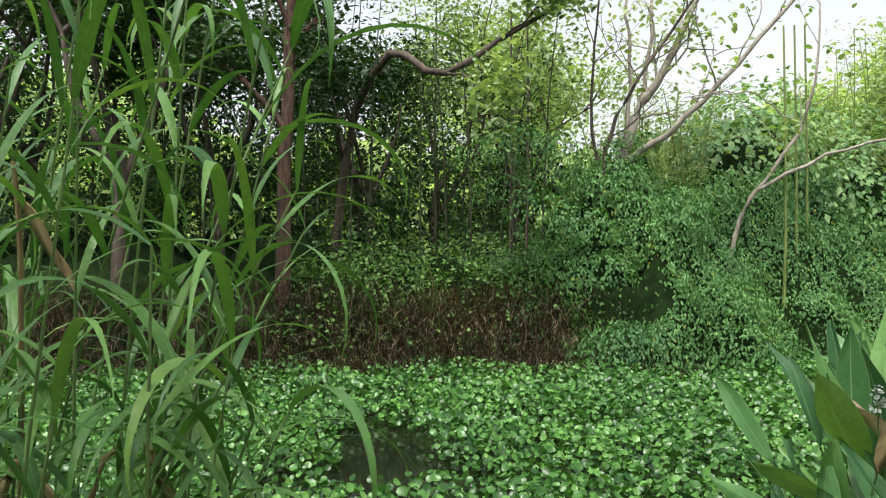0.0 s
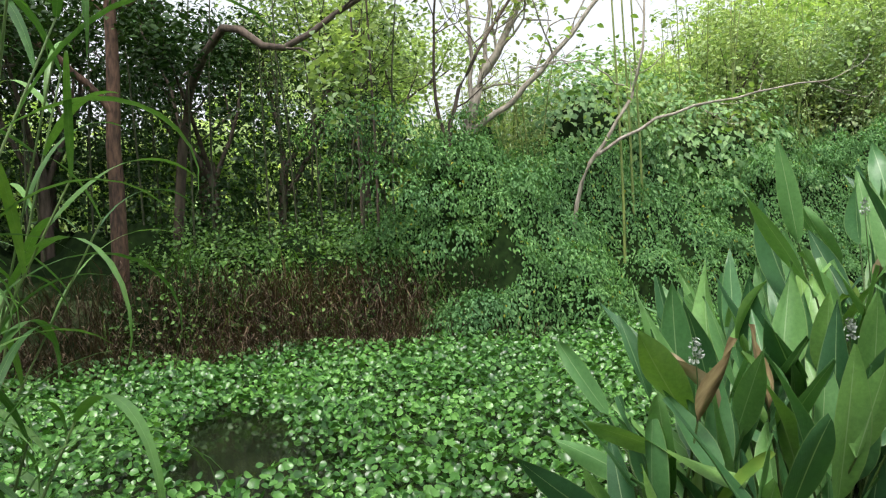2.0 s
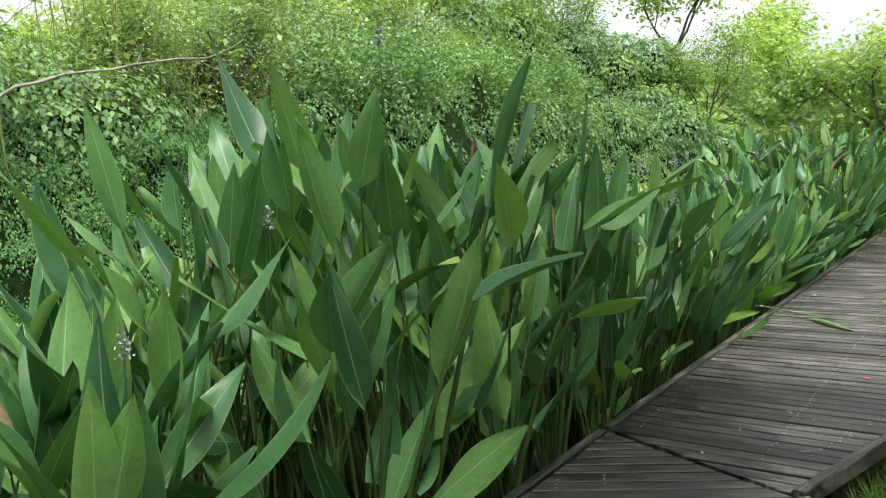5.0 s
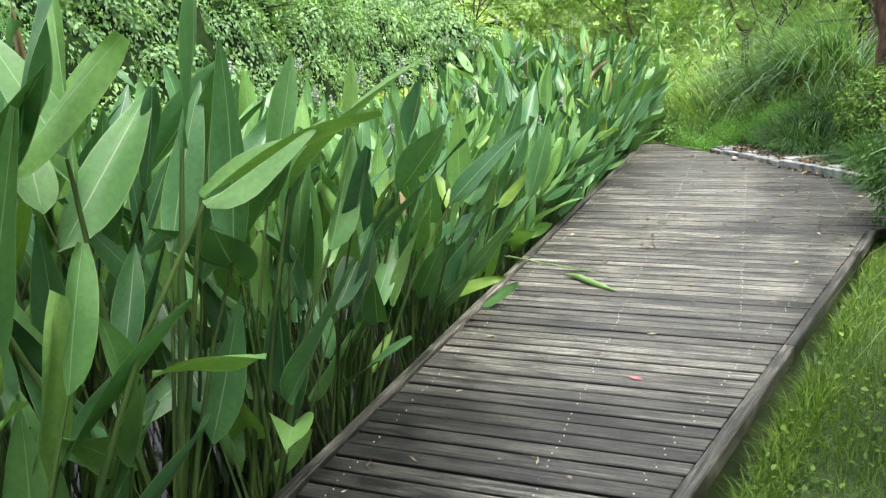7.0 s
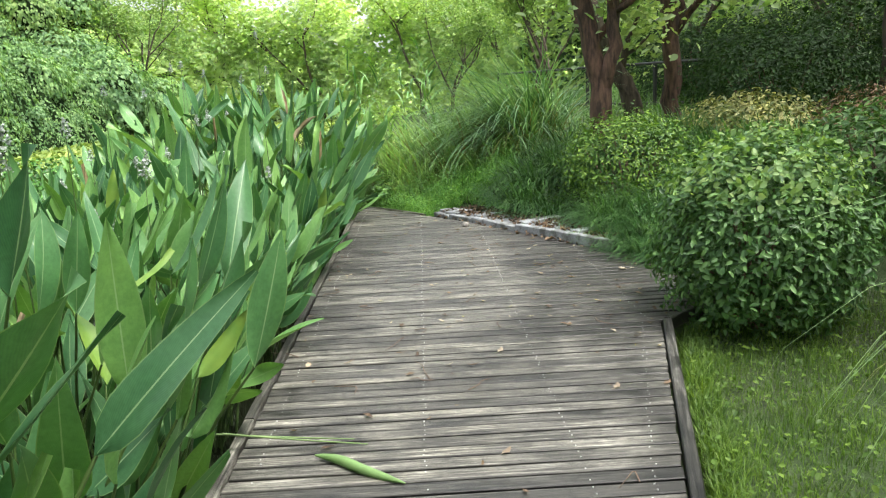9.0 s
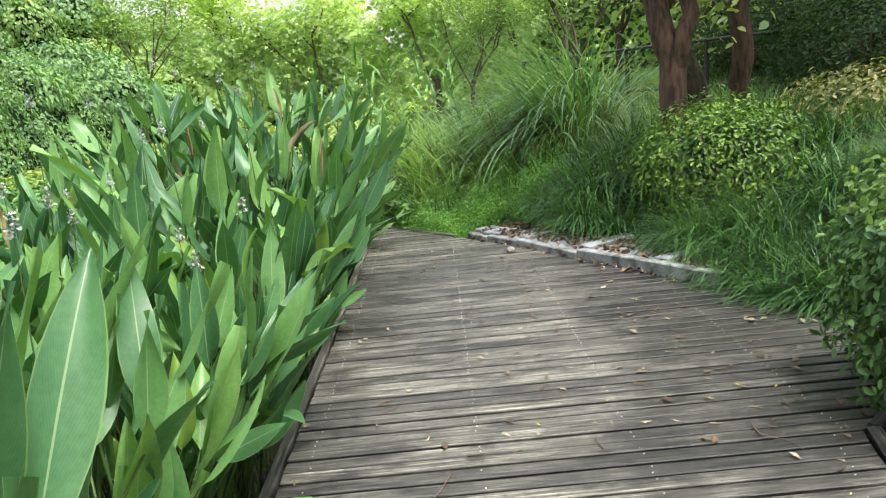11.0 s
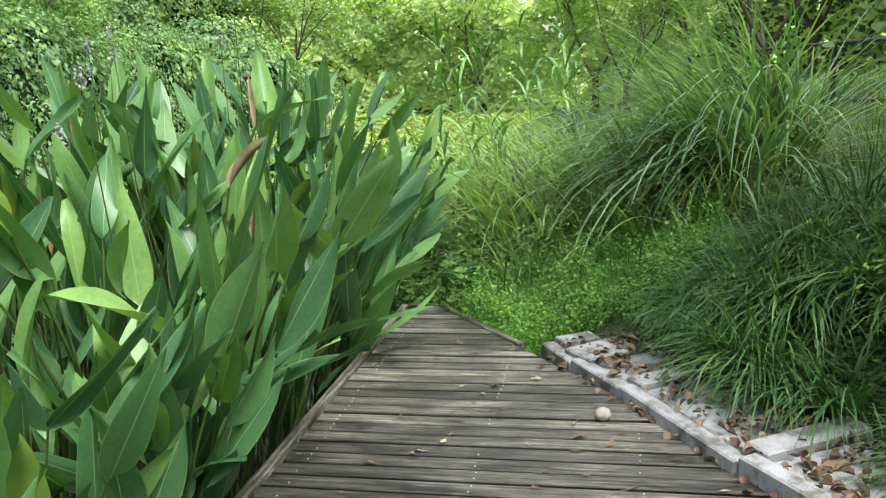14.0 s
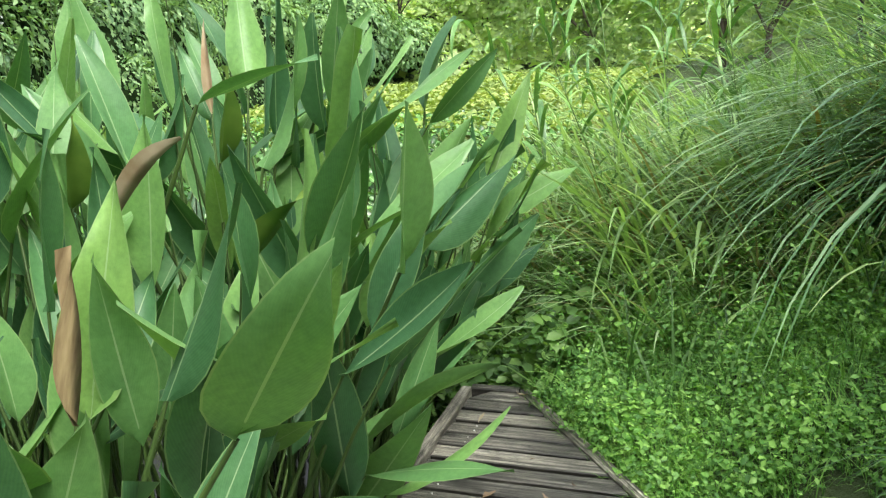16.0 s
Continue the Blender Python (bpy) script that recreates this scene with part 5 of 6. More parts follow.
# ---- garden slope ----
def shrub(x, y, z, rx, ry, rz, mat, label, n, leaf, seed, shape=OVAL_V, faces=OVAL_F, top_mat=None, name="shrub"):
    rng = np.random.default_rng(seed)
    t = thing(name, x, y, z, label, "shrub", "shrubs on the slope")
    wood = Geo()
    for i in range(14):
        a, e = rng.uniform(0, 2 * math.pi), rng.uniform(0.3, 1.3)
        tip = np.array([math.cos(a) * math.cos(e) * rx, math.sin(a) * math.cos(e) * ry, rz * (1 + math.sin(e)) * 0.9]) * 0.85
        wood.add(*tube(bend([(0.05 * math.cos(a), 0.05 * math.sin(a), -0.15), tip * np.array([0.5, 0.5, 0.4]), tip], 6), np.linspace(0.018, 0.005, 6), 5))
    tagged(wood.part("twigs", M_TWIG, t), kind="stuff")

    def shell(count, lo, hi, zmin=-0.85):
        d = unit(rng.normal(size=(count * 2, 3)))
        d = d[d[:, 2] > zmin][:count]
        lump = 1 + 0.12 * waves(d[:, 0] * 3 + seed, d[:, 1] * 3 + d[:, 2] * 4, 0.6, seed) + 0.09 * waves(d[:, 0] * 3 + seed, d[:, 1] * 3 - d[:, 2] * 4, 0.25, seed + 3)
        r = rng.uniform(lo, hi, len(d)) * lump
        return d, d * np.array([rx, ry, rz]) * r[:, None] + np.array([0, 0, rz * 0.95])

    d, p = shell(n, 0.68, 1.1)
    g = Geo()
    up = d + np.array([0, 0, 0.6]) + rng.normal(0, 0.55, d.shape)
    scatter(g, shape, faces, p, up, (rng.uniform(0.65, 1.2, len(p)) * leaf)[:, None] * np.array([0.72, 1.1, 1.0]), d + rng.normal(0, 0.8, d.shape), rng)
    g.part("foliage", mat, t)
    if top_mat:
        d, p = shell(n // 5, 0.98, 1.07, 0.45)
        g = Geo()
        scatter(g, shape, faces, p, d + rng.normal(0, 0.6, d.shape), rng.uniform(0.65, 1.2, len(p)) * leaf, d + rng.normal(0, 0.5, d.shape), rng)
        tagged(g.part("young_growth", top_mat, t, "yellow-green young shoots on top"), kind="stuff")
    return t


shrub(9.85, 0.18, -0.12, 0.68, 0.64, 0.62, M_SHRUB, "clipped round shrub with glossy green leaves by the boardwalk", 11500, 0.05, 81, top_mat=M_YELLOWISH)
shrub(13.3, 0.42, 0.18, 0.78, 0.68, 0.50, M_SHRUB_LIGHT, "low mounded shrub with light green leaves below the trees", 6500, 0.042, 82)
shrub(14.1, -1.1, 0.4, 0.85, 0.85, 0.44, M_GOLD, "golden variegated shrub on the slope", 5600, 0.06, 83)
shrub(15.7, -2.0, 0.6, 1.3, 1.15, 0.75, M_SHADE, "large dark rounded shrub under the trees", 9500, 0.055, 84)
shrub(12.6, -1.9, 0.5, 0.9, 0.7, 0.42, M_RUSSET, "clipped shrub with russet twiggy growth", 3800, 0.04, 85)
shrub(11.2, -1.2, 0.25, 0.75, 0.7, 0.5, M_SHRUB, "rounded green shrub on the slope", 3800, 0.06, 86)
shrub(8.9, -1.5, 0.1, 0.8, 0.8, 0.6, M_SHRUB, "rounded green shrub in the lawn's shade", 3800, 0.065, 87)
for i in range(7):
    shrub(14.5 + 1.5 * i, -4.4 + 0.35 * i, 0.75, 1.0, 0.8, 0.95, M_SHADE, "dark clipped hedge behind the slope", 5600, 0.08, 90 + i, KITE_V, KITE_F, name="hedge")


def lilyturf_mesh(seed, n, rise, droop, name):
    rng = np.random.default_rng(seed)
    g = Geo()
    r = np.sqrt(rng.random(n)) * 0.14
    a = rng.uniform(0, 2 * np.pi, n)
    base = np.stack([r * np.cos(a), r * np.sin(a), np.full(n, -0.03)], -1)
    blades(g, base, a + rng.normal(0, 0.5, n), rng.uniform(0.3, 0.55, n), rng.uniform(0.008, 0.014, n), rng.uniform(*droop, n), rng.uniform(*rise, n), 4)
    return g.mesh(name, M_LILYTURF)


TURFS = [(lilyturf_mesh(s, 170, (0.75, 1.25), (1.6, 2.8), "drooping_foliage"), lilyturf_mesh(s + 9, 40, (1.2, 1.5), (0.9, 1.8), "upright_foliage")) for s in (101, 102, 103)]


def lilyturf():
    rng = np.random.default_rng(104)
    spots = []
    for i in range(112):
        s, n = rng.uniform(0.35, 4.4), 0.6 + 2.0 * rng.random() ** 1.5
        if s > 2.75:
            n = rng.uniform(0.12, 1.5)
        p = edge_at(s, n)
        spots.append((p[0], p[1], rng.uniform(0.95, 1.4)))
    spots += [(11.62, 0.52, 1.25), (11.3, 0.2, 1.2), (11.9, 0.45, 1.25), (12.1, 0.75, 1.1)]
    for x, y, s in spots:
        if (x - 9.85) ** 2 + (y - 0.1) ** 2 < 0.9 or (x - 13.3) ** 2 + (y - 0.4) ** 2 < 0.3:
            continue
        t = thing("lilyturf", x, y, float(ground_z(x, y)), "dark green arching lilyturf tuft on the slope", "grass tuft", "lilyturf tufts", rz=rng.uniform(0, 360))
        pair = TURFS[rng.integers(3)]
        link("drooping_foliage", pair[0], t, m=Matrix.Scale(s, 4))
        link("upright_foliage", pair[1], t, m=Matrix.Scale(s, 4))


lilyturf()


def tall_clump(name, x, y, n, spread, length, width, rise, seed, mat, label, straw=0, wind=None, droop=(0.5, 2.4)):
    rng = np.random.default_rng(seed)
    t = thing(name, x, y, float(ground_z(x, y)), label, "tall grass", "tall grass clumps")
    for count, material, part_name, scale in ((n, mat, "foliage", 1.0), (straw, M_STRAW, "dry_blades", 0.7)):
        if not count:
            continue
        a = rng.uniform(0, 2 * np.pi, count)
        r = np.sqrt(rng.random(count)) * spread
        h = a + rng.normal(0, 0.5, count)
        if wind is not None:
            h = np.where(rng.random(count) < 0.85, wind + rng.normal(0, 0.6, count), h)
        g = Geo()
        blades(g, np.stack([r * np.cos(a), r * np.sin(a), np.full(count, -0.05)], -1), h, rng.uniform(length[0], length[1], count) * scale, rng.uniform(width[0], width[1], count), rng.uniform(droop[0], droop[1], count), rng.uniform(rise[0], rise[1], count), 8)
        g.part(part_name, material, t)
    return t


tall_clump("pampas_grass", 16.46, 1.42, 520, 0.3, (1.2, 2.35), (0.016, 0.034), (0.8, 1.45), 111, M_PAMPAS, "huge fountain of arching pampas grass on the bank", 200, 1.9, (1.0, 2.5))
tall_clump("pampas_grass", 17.3, 1.1, 420, 0.35, (1.5, 2.6), (0.018, 0.034), (1.0, 1.5), 112, M_PAMPAS, "arching pampas grass behind the first clump", 150, 2.1, (0.9, 2.3))
for i, (x, y) in enumerate(((16.7, 2.9), (17.1, 3.6), (17.4, 2.5), (17.9, 3.8), (18.3, 3.0), (18.9, 4.1), (19.6, 3.4), (17.0, 2.1), (20.4, 4.2), (21.5, 3.6), (16.9, 4.3), (17.9, 4.5), (18.4, 2.0), (19.5, 1.4))):
    tall_clump("reed_grass", x, y, 150, 0.55, (0.8, 1.8), (0.016, 0.042), (0.8, 1.5), 120 + i, M_TALLGRASS, "pale green reed grass leaning over the bank", 60, 2.4)

for i, (x, y) in enumerate(((15.95, 2.0), (16.15, 2.5), (15.85, 3.0), (16.3, 3.2), (16.0, 1.5))):
    tall_clump("bank_grass", x, y, 90, 0.35, (0.4, 1.05), (0.010, 0.026), (0.8, 1.5), 160 + i, M_TALLGRASS, "loose pale green grass on the bank's foot", 20, 2.2)

for i, (x, y) in enumerate(((6.0, -0.6), (6.25, -0.66), (6.5, -0.6), (6.8, -0.62))):
    tall_clump("weeping_grass", x, y, 60, 0.22, (1.7, 2.6), (0.010, 0.024), (1.4, 1.6), 140 + i, M_TALLGRASS, "pale weeping grass hanging beside the info board", 16, 1.9, (2.5, 3.7))


def low_plants():
    rng = np.random.default_rng(131)
    g = Geo()
    n = 66000
    x = rng.uniform(3.6, 10.2, n)
    y = deck_side(x) - rng.uniform(0, 1, n) ** 1.3 * 2.2
    ok = y < deck_side(x) - 0.05 - 0.04 * rng.random(n)
    x, y = x[ok], y[ok]
    n = len(x)
    blades(g, np.stack([x, y, ground_z(x, y) - 0.01], -1), rng.uniform(0, 6.3, n), rng.uniform(0.03, 0.1, n) * (1 + 0.5 * waves(x, y, 0.25, 3)), rng.uniform(0.003, 0.006, n), rng.uniform(0.2, 1.6, n), rng.uniform(0.9, 1.57, n), 2)
    k = 5000
    ex = rng.uniform(3.9, 9.7, k)
    ey = deck_side(ex) - 0.06 - 0.16 * rng.random(k)
    blades(g, np.stack([ex, ey, ground_z(ex, ey) - 0.02], -1), rng.uniform(0, 6.3, k), rng.uniform(0.08, 0.2, k), rng.uniform(0.003, 0.007, k), rng.uniform(0.4, 2.0, k), rng.uniform(0.9, 1.57, k), 3)
    k = 3500
    pick = rng.integers(n, size=k)
    scatter(g, OVAL_V, OVAL_F, np.stack([x[pick], y[pick], ground_z(x[pick], y[pick]) + rng.uniform(0.02, 0.09, k)], -1), np.stack([rng.normal(0, 0.4, k), rng.normal(0, 0.4, k), np.ones(k)], -1), rng.uniform(0.015, 0.04, k), rng=rng)
    tagged(g.part("lawn", M_GRASS), "bright soft green grass beside the boardwalk", "grass", kind="stuff")
    g = Geo()
    n = 76000
    x = rng.uniform(13.9, 17.0, n)
    y = deck_side(x) - 0.03 - rng.uniform(0, 1, n) ** 1.1 * 1.9
    off = (np.stack([x, y], -1) - EDGE_A) @ EDGE_N
    along = (np.stack([x, y], -1) - EDGE_A) @ EDGE_D
    ok = ((along < -0.03) | (off > 0.52)) & (along < 0.95)
    x, y = x[ok], y[ok]
    n = len(x)
    z = ground_z(x, y) + np.abs(rng.normal(0.04, 0.085, n)) * (1 + 0.9 * waves(x, y, 0.22, 2))
    scatter(g, KITE_V, KITE_F, np.stack([x, y, z], -1), np.stack([rng.normal(0, 0.5, n), rng.normal(0, 0.5, n), np.ones(n)], -1), 0.01 + 0.026 * rng.random(n) ** 1.6, rng=rng)
    tuft = (waves(x, y, 0.16, 9) > 0.35) & (rng.random(n) < 0.14)
    k = int(tuft.sum())
    scatter(g, OVAL_V, OVAL_F, np.stack([x[tuft], y[tuft], z[tuft] + rng.uniform(0.02, 0.1, k)], -1), np.stack([rng.normal(0, 0.55, k), rng.normal(0, 0.55, k), np.ones(k)], -1), rng.uniform(0.016, 0.036, k), rng=rng)
    keep = rng.random(n) < 0.3
    x, y = x[keep], y[keep]
    n = len(x)
    blades(g, np.stack([x, y, ground_z(x, y) - 0.01], -1), rng.uniform(0, 6.3, n), rng.uniform(0.08, 0.22, n), rng.uniform(0.003, 0.007, n), rng.uniform(0.3, 1.8, n), rng.uniform(0.8, 1.5, n), 3)
    tagged(g.part("ground_cover", M_COVER), "fresh green low weeds at the boardwalk's end", "weeds", kind="stuff")
    g = Geo()
    n = 9000
    x, y = rng.uniform(15.0, 17.2, n), rng.uniform(3.3, 4.5, n)
    z = np.maximum(ground_z(x, y), WATER_Z) + rng.uniform(0.02, 0.3, n)
    scatter(g, OVAL_V, OVAL_F, np.stack([x, y, z], -1), np.stack([rng.normal(0, 0.5, n), rng.normal(-0.2, 0.5, n), np.ones(n)], -1), rng.uniform(0.035, 0.085, n), rng=rng)
    k = 11000
    x, y = rng.uniform(15.3, 20, k), rng.uniform(0.8, 4.6, k)
    keep = y < near_bank(x) + 0.3
    x, y = x[keep], y[keep]
    k = len(x)
    z = np.maximum(ground_z(x, y), WATER_Z) + rng.uniform(0.03, 0.7, k) * (0.7 + 0.5 * waves(x, y, 0.5, 6))
    tall = Geo()
    scatter(tall, OVAL_V, OVAL_F, np.stack([x, y, z], -1), np.stack([rng.normal(-0.3, 0.6, k), rng.normal(0, 0.6, k), np.ones(k)], -1), rng.uniform(0.014, 0.034, k), rng=rng)
    tagged(tall.part("tall_weeds", M_COVER), "leafy weeds growing through the reed grass", "weeds", kind="stuff")
    tagged(g.part("creeper", M_WEED), "dark green creeper at the water's edge", "creeper", kind="stuff")
    g = Geo()
    n = 22000
    x, y = rng.uniform(9, 30, n), rng.uniform(-5, 5, n)
    ok = (y < deck_side(x) - np.where(x < 14.8, 2.4, 0.1)) & (y < near_bank(x))
    x, y = x[ok], y[ok]
    n = len(x)
    blades(g, np.stack([x, y, ground_z(x, y) - 0.02], -1), rng.uniform(0, 6.3, n), rng.uniform(0.2, 0.6, n), rng.uniform(0.008, 0.018, n), rng.uniform(0.4, 2.0, n), rng.uniform(0.8, 1.5, n), 3)
    x, y = rng.uniform(-9, 15, 7000), rng.uniform(-8, 0.5, 7000)
    ok = y < deck_side(x) - np.where(x > 9.5, 2.6, np.where(x > 3.6, 1.6, 0.1))
    x, y = x[ok], y[ok]
    n = len(x)
    blades(g, np.stack([x, y, ground_z(x, y) - 0.02], -1), rng.uniform(0, 6.3, n), rng.uniform(0.12, 0.35, n), rng.uniform(0.008, 0.016, n), rng.uniform(0.4, 2.0, n), rng.uniform(0.8, 1.5, n), 2)
    tagged(g.part("slope_grass", M_WEED), "rough green grass over the garden slope", "grass", kind="stuff")
    g = Geo()
    n = 4500
    x = rng.uniform(10.6, 14.4, n)
    y = deck_side(x) - rng.uniform(0.85, 1.9, n)
    z = ground_z(x, y) + rng.uniform(0.01, 0.14, n)
    scatter(g, OVAL_V, OVAL_F, np.stack([x, y, z], -1), np.stack([rng.normal(0, 0.5, n), rng.normal(0, 0.5, n), np.ones(n)], -1), rng.uniform(0.025, 0.05, n), rng=rng)
    tagged(g.part("small_weeds", M_WEED), "small green weeds between the lilyturf", "weeds", kind="stuff")


low_plants()

# trunks carry unseen high limbs and fuller crowns, added to shade the slope
lone_tree("forked_tree", 14.25, 0.55, 0.4, [([(14.25, 0.55, 0.3), (14.27, 0.58, 1.3), (14.35, 0.75, 2.3), (14.4, 1.0, 4.2)], 0.15, 0.08), ([(14.27, 0.57, 1.35), (14.2, 0.45, 1.8), (14.25, 0.4, 2.6), (14.3, 0.2, 4.2)], 0.09, 0.06),
          ([(14.3, 0.2, 4.0), (13.7, -0.8, 4.9), (12.9, -1.6, 5.6)], 0.06, 0.03)],
          M_BARK_RED, "dark forked trunk with rough red-brown bark", 2600, M_CROWN, 141, puff=0.34)
lone_tree("leaning_tree", 17.0, -0.35, 0.6, [([(17.0, -0.35, 0.5), (16.95, -0.2, 1.3), (16.8, 0.25, 2.2), (16.6, 0.8, 4.2)], 0.17, 0.09)], M_BARK, "leaning brown tree trunk behind the shrubs", 1200, M_CROWN, 142)
lone_tree("upright_tree", 17.3, -0.9, 0.6, [([(17.3, -0.9, 0.5), (17.3, -0.9, 2.2), (17.25, -0.8, 4.4)], 0.15, 0.11), ([(17.25, -0.8, 4.2), (16.4, -1.6, 5.2), (15.4, -2.6, 5.8)], 0.07, 0.03)], M_BARK_RED, "upright brown tree trunk behind the shrubs", 2200, M_CROWN, 143, puff=0.36)
lone_tree("shaded_tree", 15.5, -3.3, 0.7, [([(15.5, -3.3, 0.6), (15.5, -3.3, 2.5), (15.5, -3.2, 4.8)], 0.14, 0.1), ([(15.5, -3.2, 4.4), (14.4, -3.6, 5.2), (13.2, -3.2, 5.6)], 0.07, 0.03), ([(15.5, -3.2, 4.4), (16.8, -3.6, 5.0), (18.2, -3.4, 5.4)], 0.07, 0.03)], M_BARK, "dark trunk in front of the hedge", 6000, M_SHADE, 144, puff=0.4)
for x, y, s in ((20.5, -4.5, 0.8), (24, -2.5, 0.7), (27, 0.2, 0.6), (31, 3.0, 0.6), (23, -6, 0.9), (13, -6.5, 0.8)):
    plant_tree("yellow" if x > 26 else "green", x, y, s, np.random.default_rng(int(x * 10)))


def fence():
    f = thing("steel_fence", 22.7, -0.3, float(ground_z(22.7, -0.3)), "black painted steel railing along the garden slope", "fence")
    ends = [(26.0, 1.6), (24.4, 0.65), (22.7, -0.3), (21.4, -1.5), (20.1, -2.7)]
    for (x0, y0), (x1, y1) in zip(ends, ends[1:]):
        for z in (1.78, 0.98):
            g = Geo()
            g.add(*tube([(x0 - 22.7, y0 + 0.3, z - ground_z(22.7, -0.3)), (x1 - 22.7, y1 + 0.3, z - ground_z(22.7, -0.3))], [0.03, 0.03], 8))
            g.part("rail", M_FENCE, f)
    for x, y in ends:
        g = Geo()
        z0 = float(ground_z(22.7, -0.3))
        g.add(*tube([(x - 22.7, y + 0.3, float(ground_z(x, y)) - z0 - 0.1), (x - 22.7, y + 0.3, 1.8 - z0)], [0.042, 0.042], 8))
        g.part("fence_post", M_FENCE, f)


fence()


def info_board(x, y, rz):
    t = thing("info_board", x, y, float(ground_z(x, y)), "pale grey slanted information board among reeds", "sign", rz=rz)
    body, panel = Geo(), Geo()
    h0, h1, w, d = 0.26, 0.74, 0.35, 0.22
    v = [(-w, -d, -0.1), (w, -d, -0.1), (w, d, -0.1), (-w, d, -0.1), (-w, -d, h0), (w, -d, h0), (w, d, h1), (-w, d, h1)]
    body.add(v, [(0, 3, 2, 1), (4, 5, 6, 7), (0, 1, 5, 4), (1, 2, 6, 5), (2, 3, 7, 6), (3, 0, 4, 7)])
    body.part("pedestal", M_PLINTH, t, smooth=False)
    e = 0.05
    lo = [(-w - e, -d - e), (w + e, -d - e), (w + e, d + e), (-w - e, d + e)]
    sl = (h1 - h0) / (2 * d)
    vv = [(a, b, h0 + (b + d) * sl + 0.004) for a, b in lo] + [(a, b, h0 + (b + d) * sl + 0.034) for a, b in lo]
    panel.add(vv, [(3, 2, 1, 0), (4, 5, 6, 7), (0, 1, 5, 4), (1, 2, 6, 5), (2, 3, 7, 6), (3, 0, 4, 7)])
    panel.part("panel", M_PANEL, t, "pale grey slanted top panel", smooth=False)


info_board(7.0, 0.2, 228)


# ---- litter on the boards ----
ROLLED, STALK_AT = (7.80, 2.69, -122), (7.85, 3.10, -85)


def litter_mesh(length, width, curl, mat, rng):
    """A dry leaf with a torn, uneven rim, curled up at the edges, and its short stalk."""
    v, uv = [], []
    for i in range(7):
        t = i / 6
        w = 0.0012 if t < 0.2 else width * 0.5 * math.sin(math.pi * (t - 0.12) / 0.9) * rng.uniform(0.6, 1.15)
        sway = 0.12 * length * math.sin(3 * t + curl * 9)
        for u in (-1, 0, 1):
            v.append((length * (t - 0.5), u * w + sway, 0.003 + curl * 1.6 * (t - 0.4) ** 2 * length + abs(u) * w * rng.uniform(0.1, 0.8)))
            uv.append((0.5 + 0.5 * u, t))
    f = [(i * 3 + j, i * 3 + j + 1, i * 3 + j + 4, i * 3 + j + 3) for i in range(6) for j in (0, 1)]
    return Geo().add(v, f, uv).mesh("fallen_leaf", mat, True, True)


def inside(poly, x, y):
    c = False
    for (x0, y0), (x1, y1) in zip(poly, poly[1:] + poly[:1]):
        if (y0 > y) != (y1 > y) and x < (x1 - x0) * (y - y0) / (y1 - y0) + x0:
            c = not c
    return c


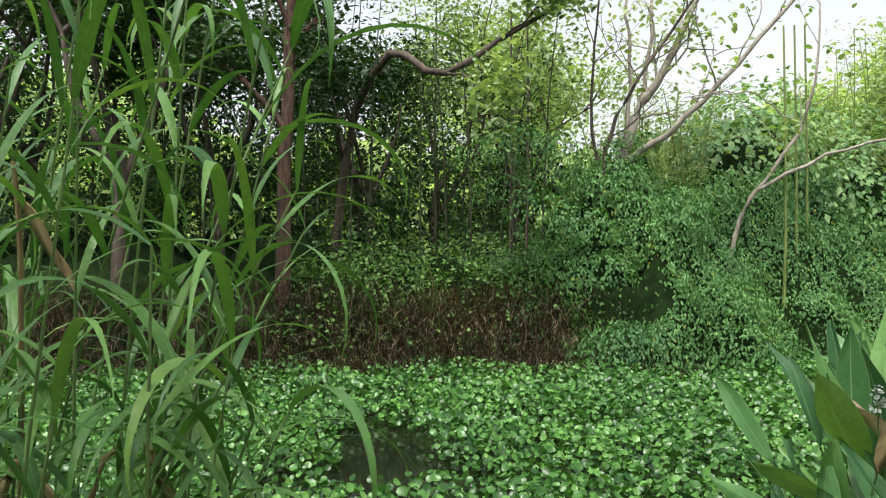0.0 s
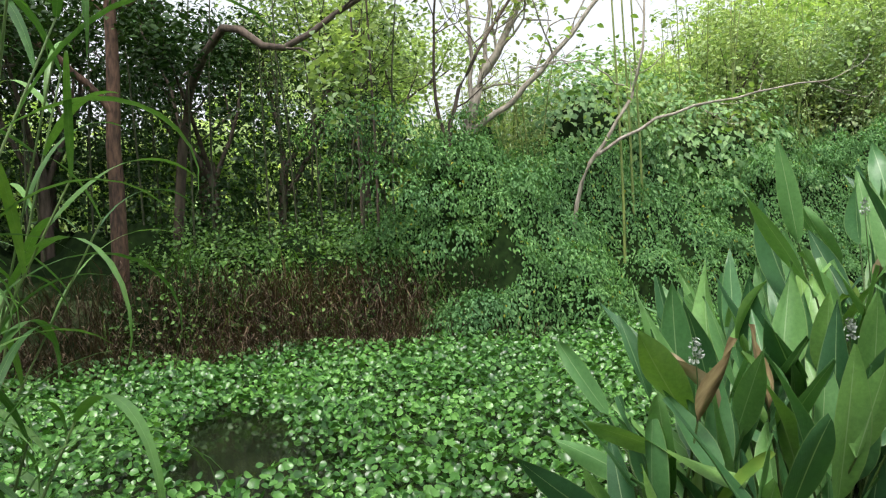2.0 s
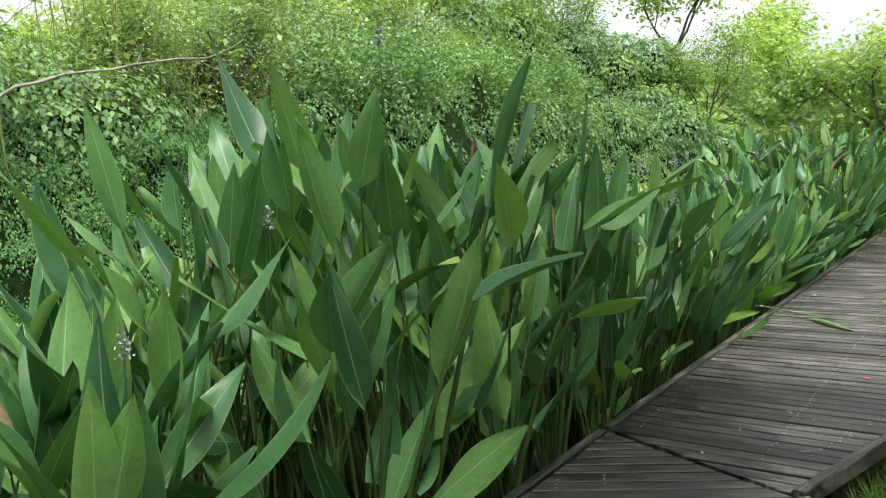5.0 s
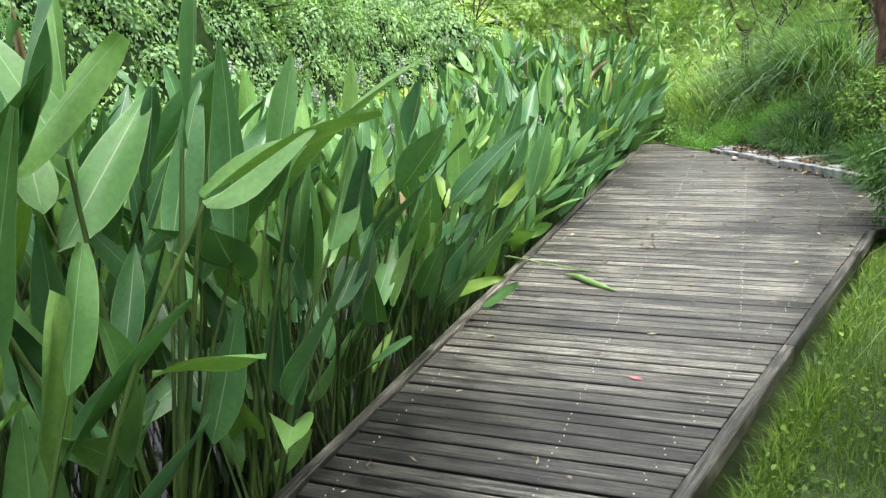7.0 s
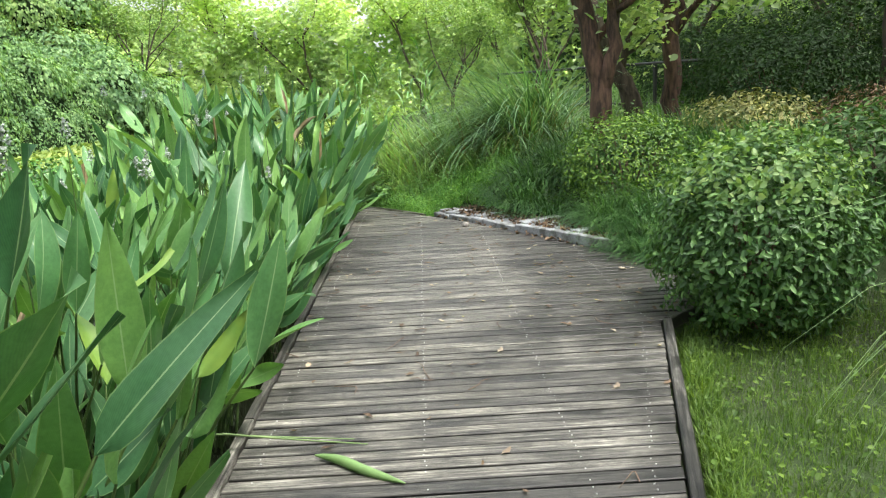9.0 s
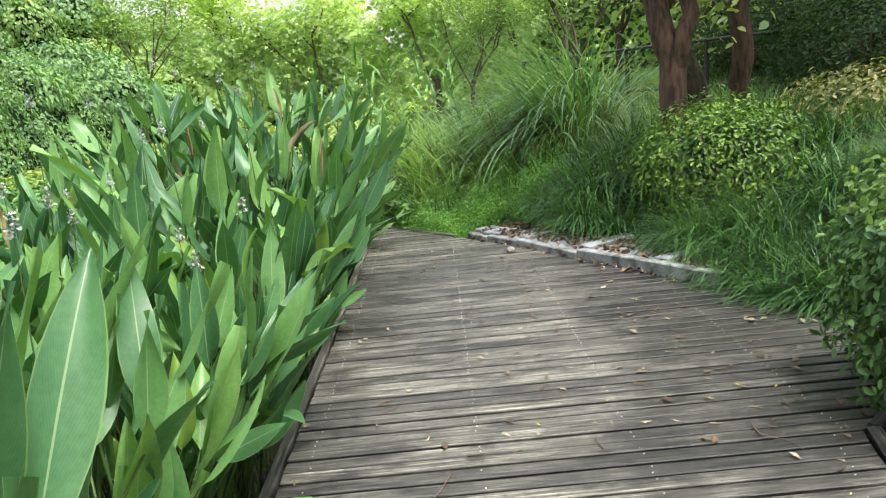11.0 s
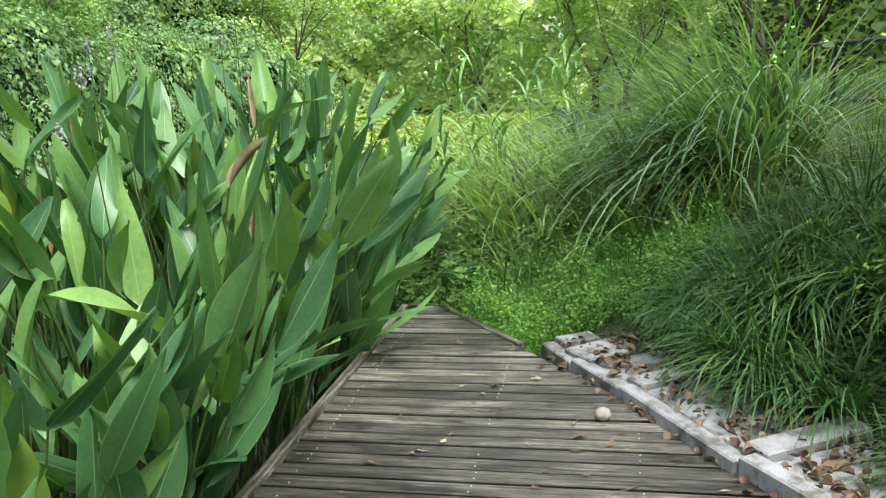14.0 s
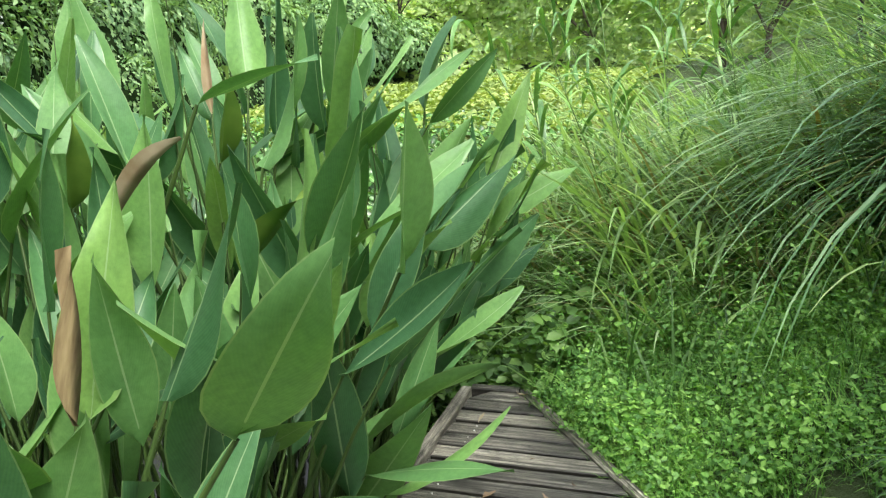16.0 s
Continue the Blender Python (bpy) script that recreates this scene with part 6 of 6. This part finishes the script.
def litter():
    rng = np.random.default_rng(151)
    kinds = [litter_mesh(rng.uniform(0.03, 0.08), rng.uniform(0.012, 0.036), rng.uniform(0.05, 0.5), M_LITTER, rng) for _ in range(14)]
    gold = [litter_mesh(0.03, 0.014, 0.3, M_LITTER_YELLOW, rng)]
    made = 0
    while made < 295:
        x, y = rng.uniform(4.6, 15), rng.uniform(0.3, 3.6)
        want = 0.15 + 0.85 * smooth((x - 8.5) / 2) * (0.35 + 0.65 * smooth((3.0 - y) / 1.5))
        if rng.random() > want or not inside(main_outline, x, y):
            continue
        yellow = rng.random() < 0.13 and x > 9 and y < 2.2
        ob = link("fallen_leaf", gold[0] if yellow else kinds[rng.integers(14)], m=pose(x, y, 0.002, 0, 0, rng.uniform(0, 360)) @ Matrix.Scale(rng.uniform(0.5, 1.15), 4))
        tagged(ob, "small yellow fallen leaf on the boards" if yellow else "dry brown fallen leaf on the boards", "leaf", "fallen leaves on the boardwalk")
        made += 1
    g = Geo()
    n = 1300
    s, off = rng.uniform(0.1, 2.9, n), np.where(rng.random(n) < 0.4, rng.uniform(0.4, 0.62, n), rng.uniform(-0.05, 0.6, n))
    xy = EDGE_A + EDGE_D * s[:, None] + EDGE_N * off[:, None]
    z = np.where(off > 0.08, 0.05 + 0.012 * s, 0.006) + rng.uniform(0, 0.02, n)
    scatter(g, OVAL_V, OVAL_F, np.concatenate([xy, z[:, None]], 1), np.stack([rng.normal(0, 0.25, n), rng.normal(0, 0.25, n), np.ones(n)], -1), rng.uniform(0.02, 0.06, n)[:, None] * np.array([1.0, 1.0, 2.6]), rng=rng)
    tagged(g.part("leaf_litter", M_DRIFT), "drift of dry brown leaves on the granite slabs", "leaf litter", kind="stuff")
    for i in range(38):
        x, y = rng.uniform(7, 14.6), rng.uniform(0.6, 3.4)
        if not inside(main_outline, x, y):
            continue
        g = Geo()
        n = rng.uniform(0.05, 0.3)
        g.add(*tube(bend([(0, 0, 0.004), (n * 0.4, rng.normal(0, 0.03), 0.012), (n * 0.7, rng.normal(0, 0.03), 0.008), (n, rng.normal(0, 0.04), 0.005)], 8), np.linspace(0.003, 0.0014, 8), 5))
        ob = g.part("twig", M_TWIG)
        ob.matrix_basis = pose(x, y, 0, 0, 0, rng.uniform(0, 360))
        tagged(ob, "thin dry twig lying on the boards", "twig", "twigs on the boardwalk")
    for x, y, r in ((13.32, 2.2, 0.038), (13.12, 1.72, 0.034), (12.75, 1.5, 0.025)):
        bm = bmesh.new()
        bmesh.ops.create_icosphere(bm, subdivisions=2, radius=r)
        for v in bm.verts:
            v.co *= 1 + 0.22 * noise.noise(v.co * 18 + Vector((x * 9, y, 0)))
            v.co.z *= 0.75
        me = bpy.data.meshes.new("pebble")
        bm.to_mesh(me)
        bm.free()
        me.materials.append(M_STONE)
        for pl in me.polygons:
            pl.use_smooth = True
        ob = link("pebble", me, m=pose(x, y, r * 0.62))
        tagged(ob, "pale rounded stone lying on the boards", "stone", "pebbles on the boardwalk")
    g = Geo()
    g.add(*tube(bend([(0, 0, 0.016), (0.12, 0.012, 0.022), (0.26, 0.0, 0.018), (0.4, 0.01, 0.008), (0.47, 0.015, 0.005)], 11), [0.004, 0.012, 0.018, 0.021, 0.022, 0.021, 0.019, 0.015, 0.01, 0.006, 0.002], 8))
    ob = g.part("rolled_leaf", M_THALIA)
    ob.matrix_basis = pose(ROLLED[0], ROLLED[1], 0.0, 0, 0, ROLLED[2])
    tagged(ob, "green rolled fallen leaf lying on the boards", "leaf")
    for q, c in ((0.0, 0.0), (0.06, 5.0)):
        g = Geo()
        g.add(*tube(bend([(0, 0, 0.10), (0.3, 0.01, 0.05), (0.62, 0.0, 0.012)], 8), np.linspace(0.005, 0.003, 8), 6))
        ob = g.part("fallen_stalk", M_REED_STEM)
        ob.matrix_basis = pose(STALK_AT[0], STALK_AT[1] + q, 0.0, 0, 0, STALK_AT[2] + c)
        tagged(ob, "thin pale green stalk bent over the boards", "stalk", "bent stalks on the boardwalk")
    petal = Geo()
    petal.add([(0, 0, 0.004), (0.03, 0.018, 0.008), (0.065, 0.0, 0.012), (0.03, -0.02, 0.006)], [(0, 3, 2, 1)])
    ob = petal.part("petal", M_PETAL)
    ob.matrix_basis = pose(6.3, 1.86, 0.0, 0, 0, 100)
    tagged(ob, "pink petal lying on the boards", "petal")


litter()
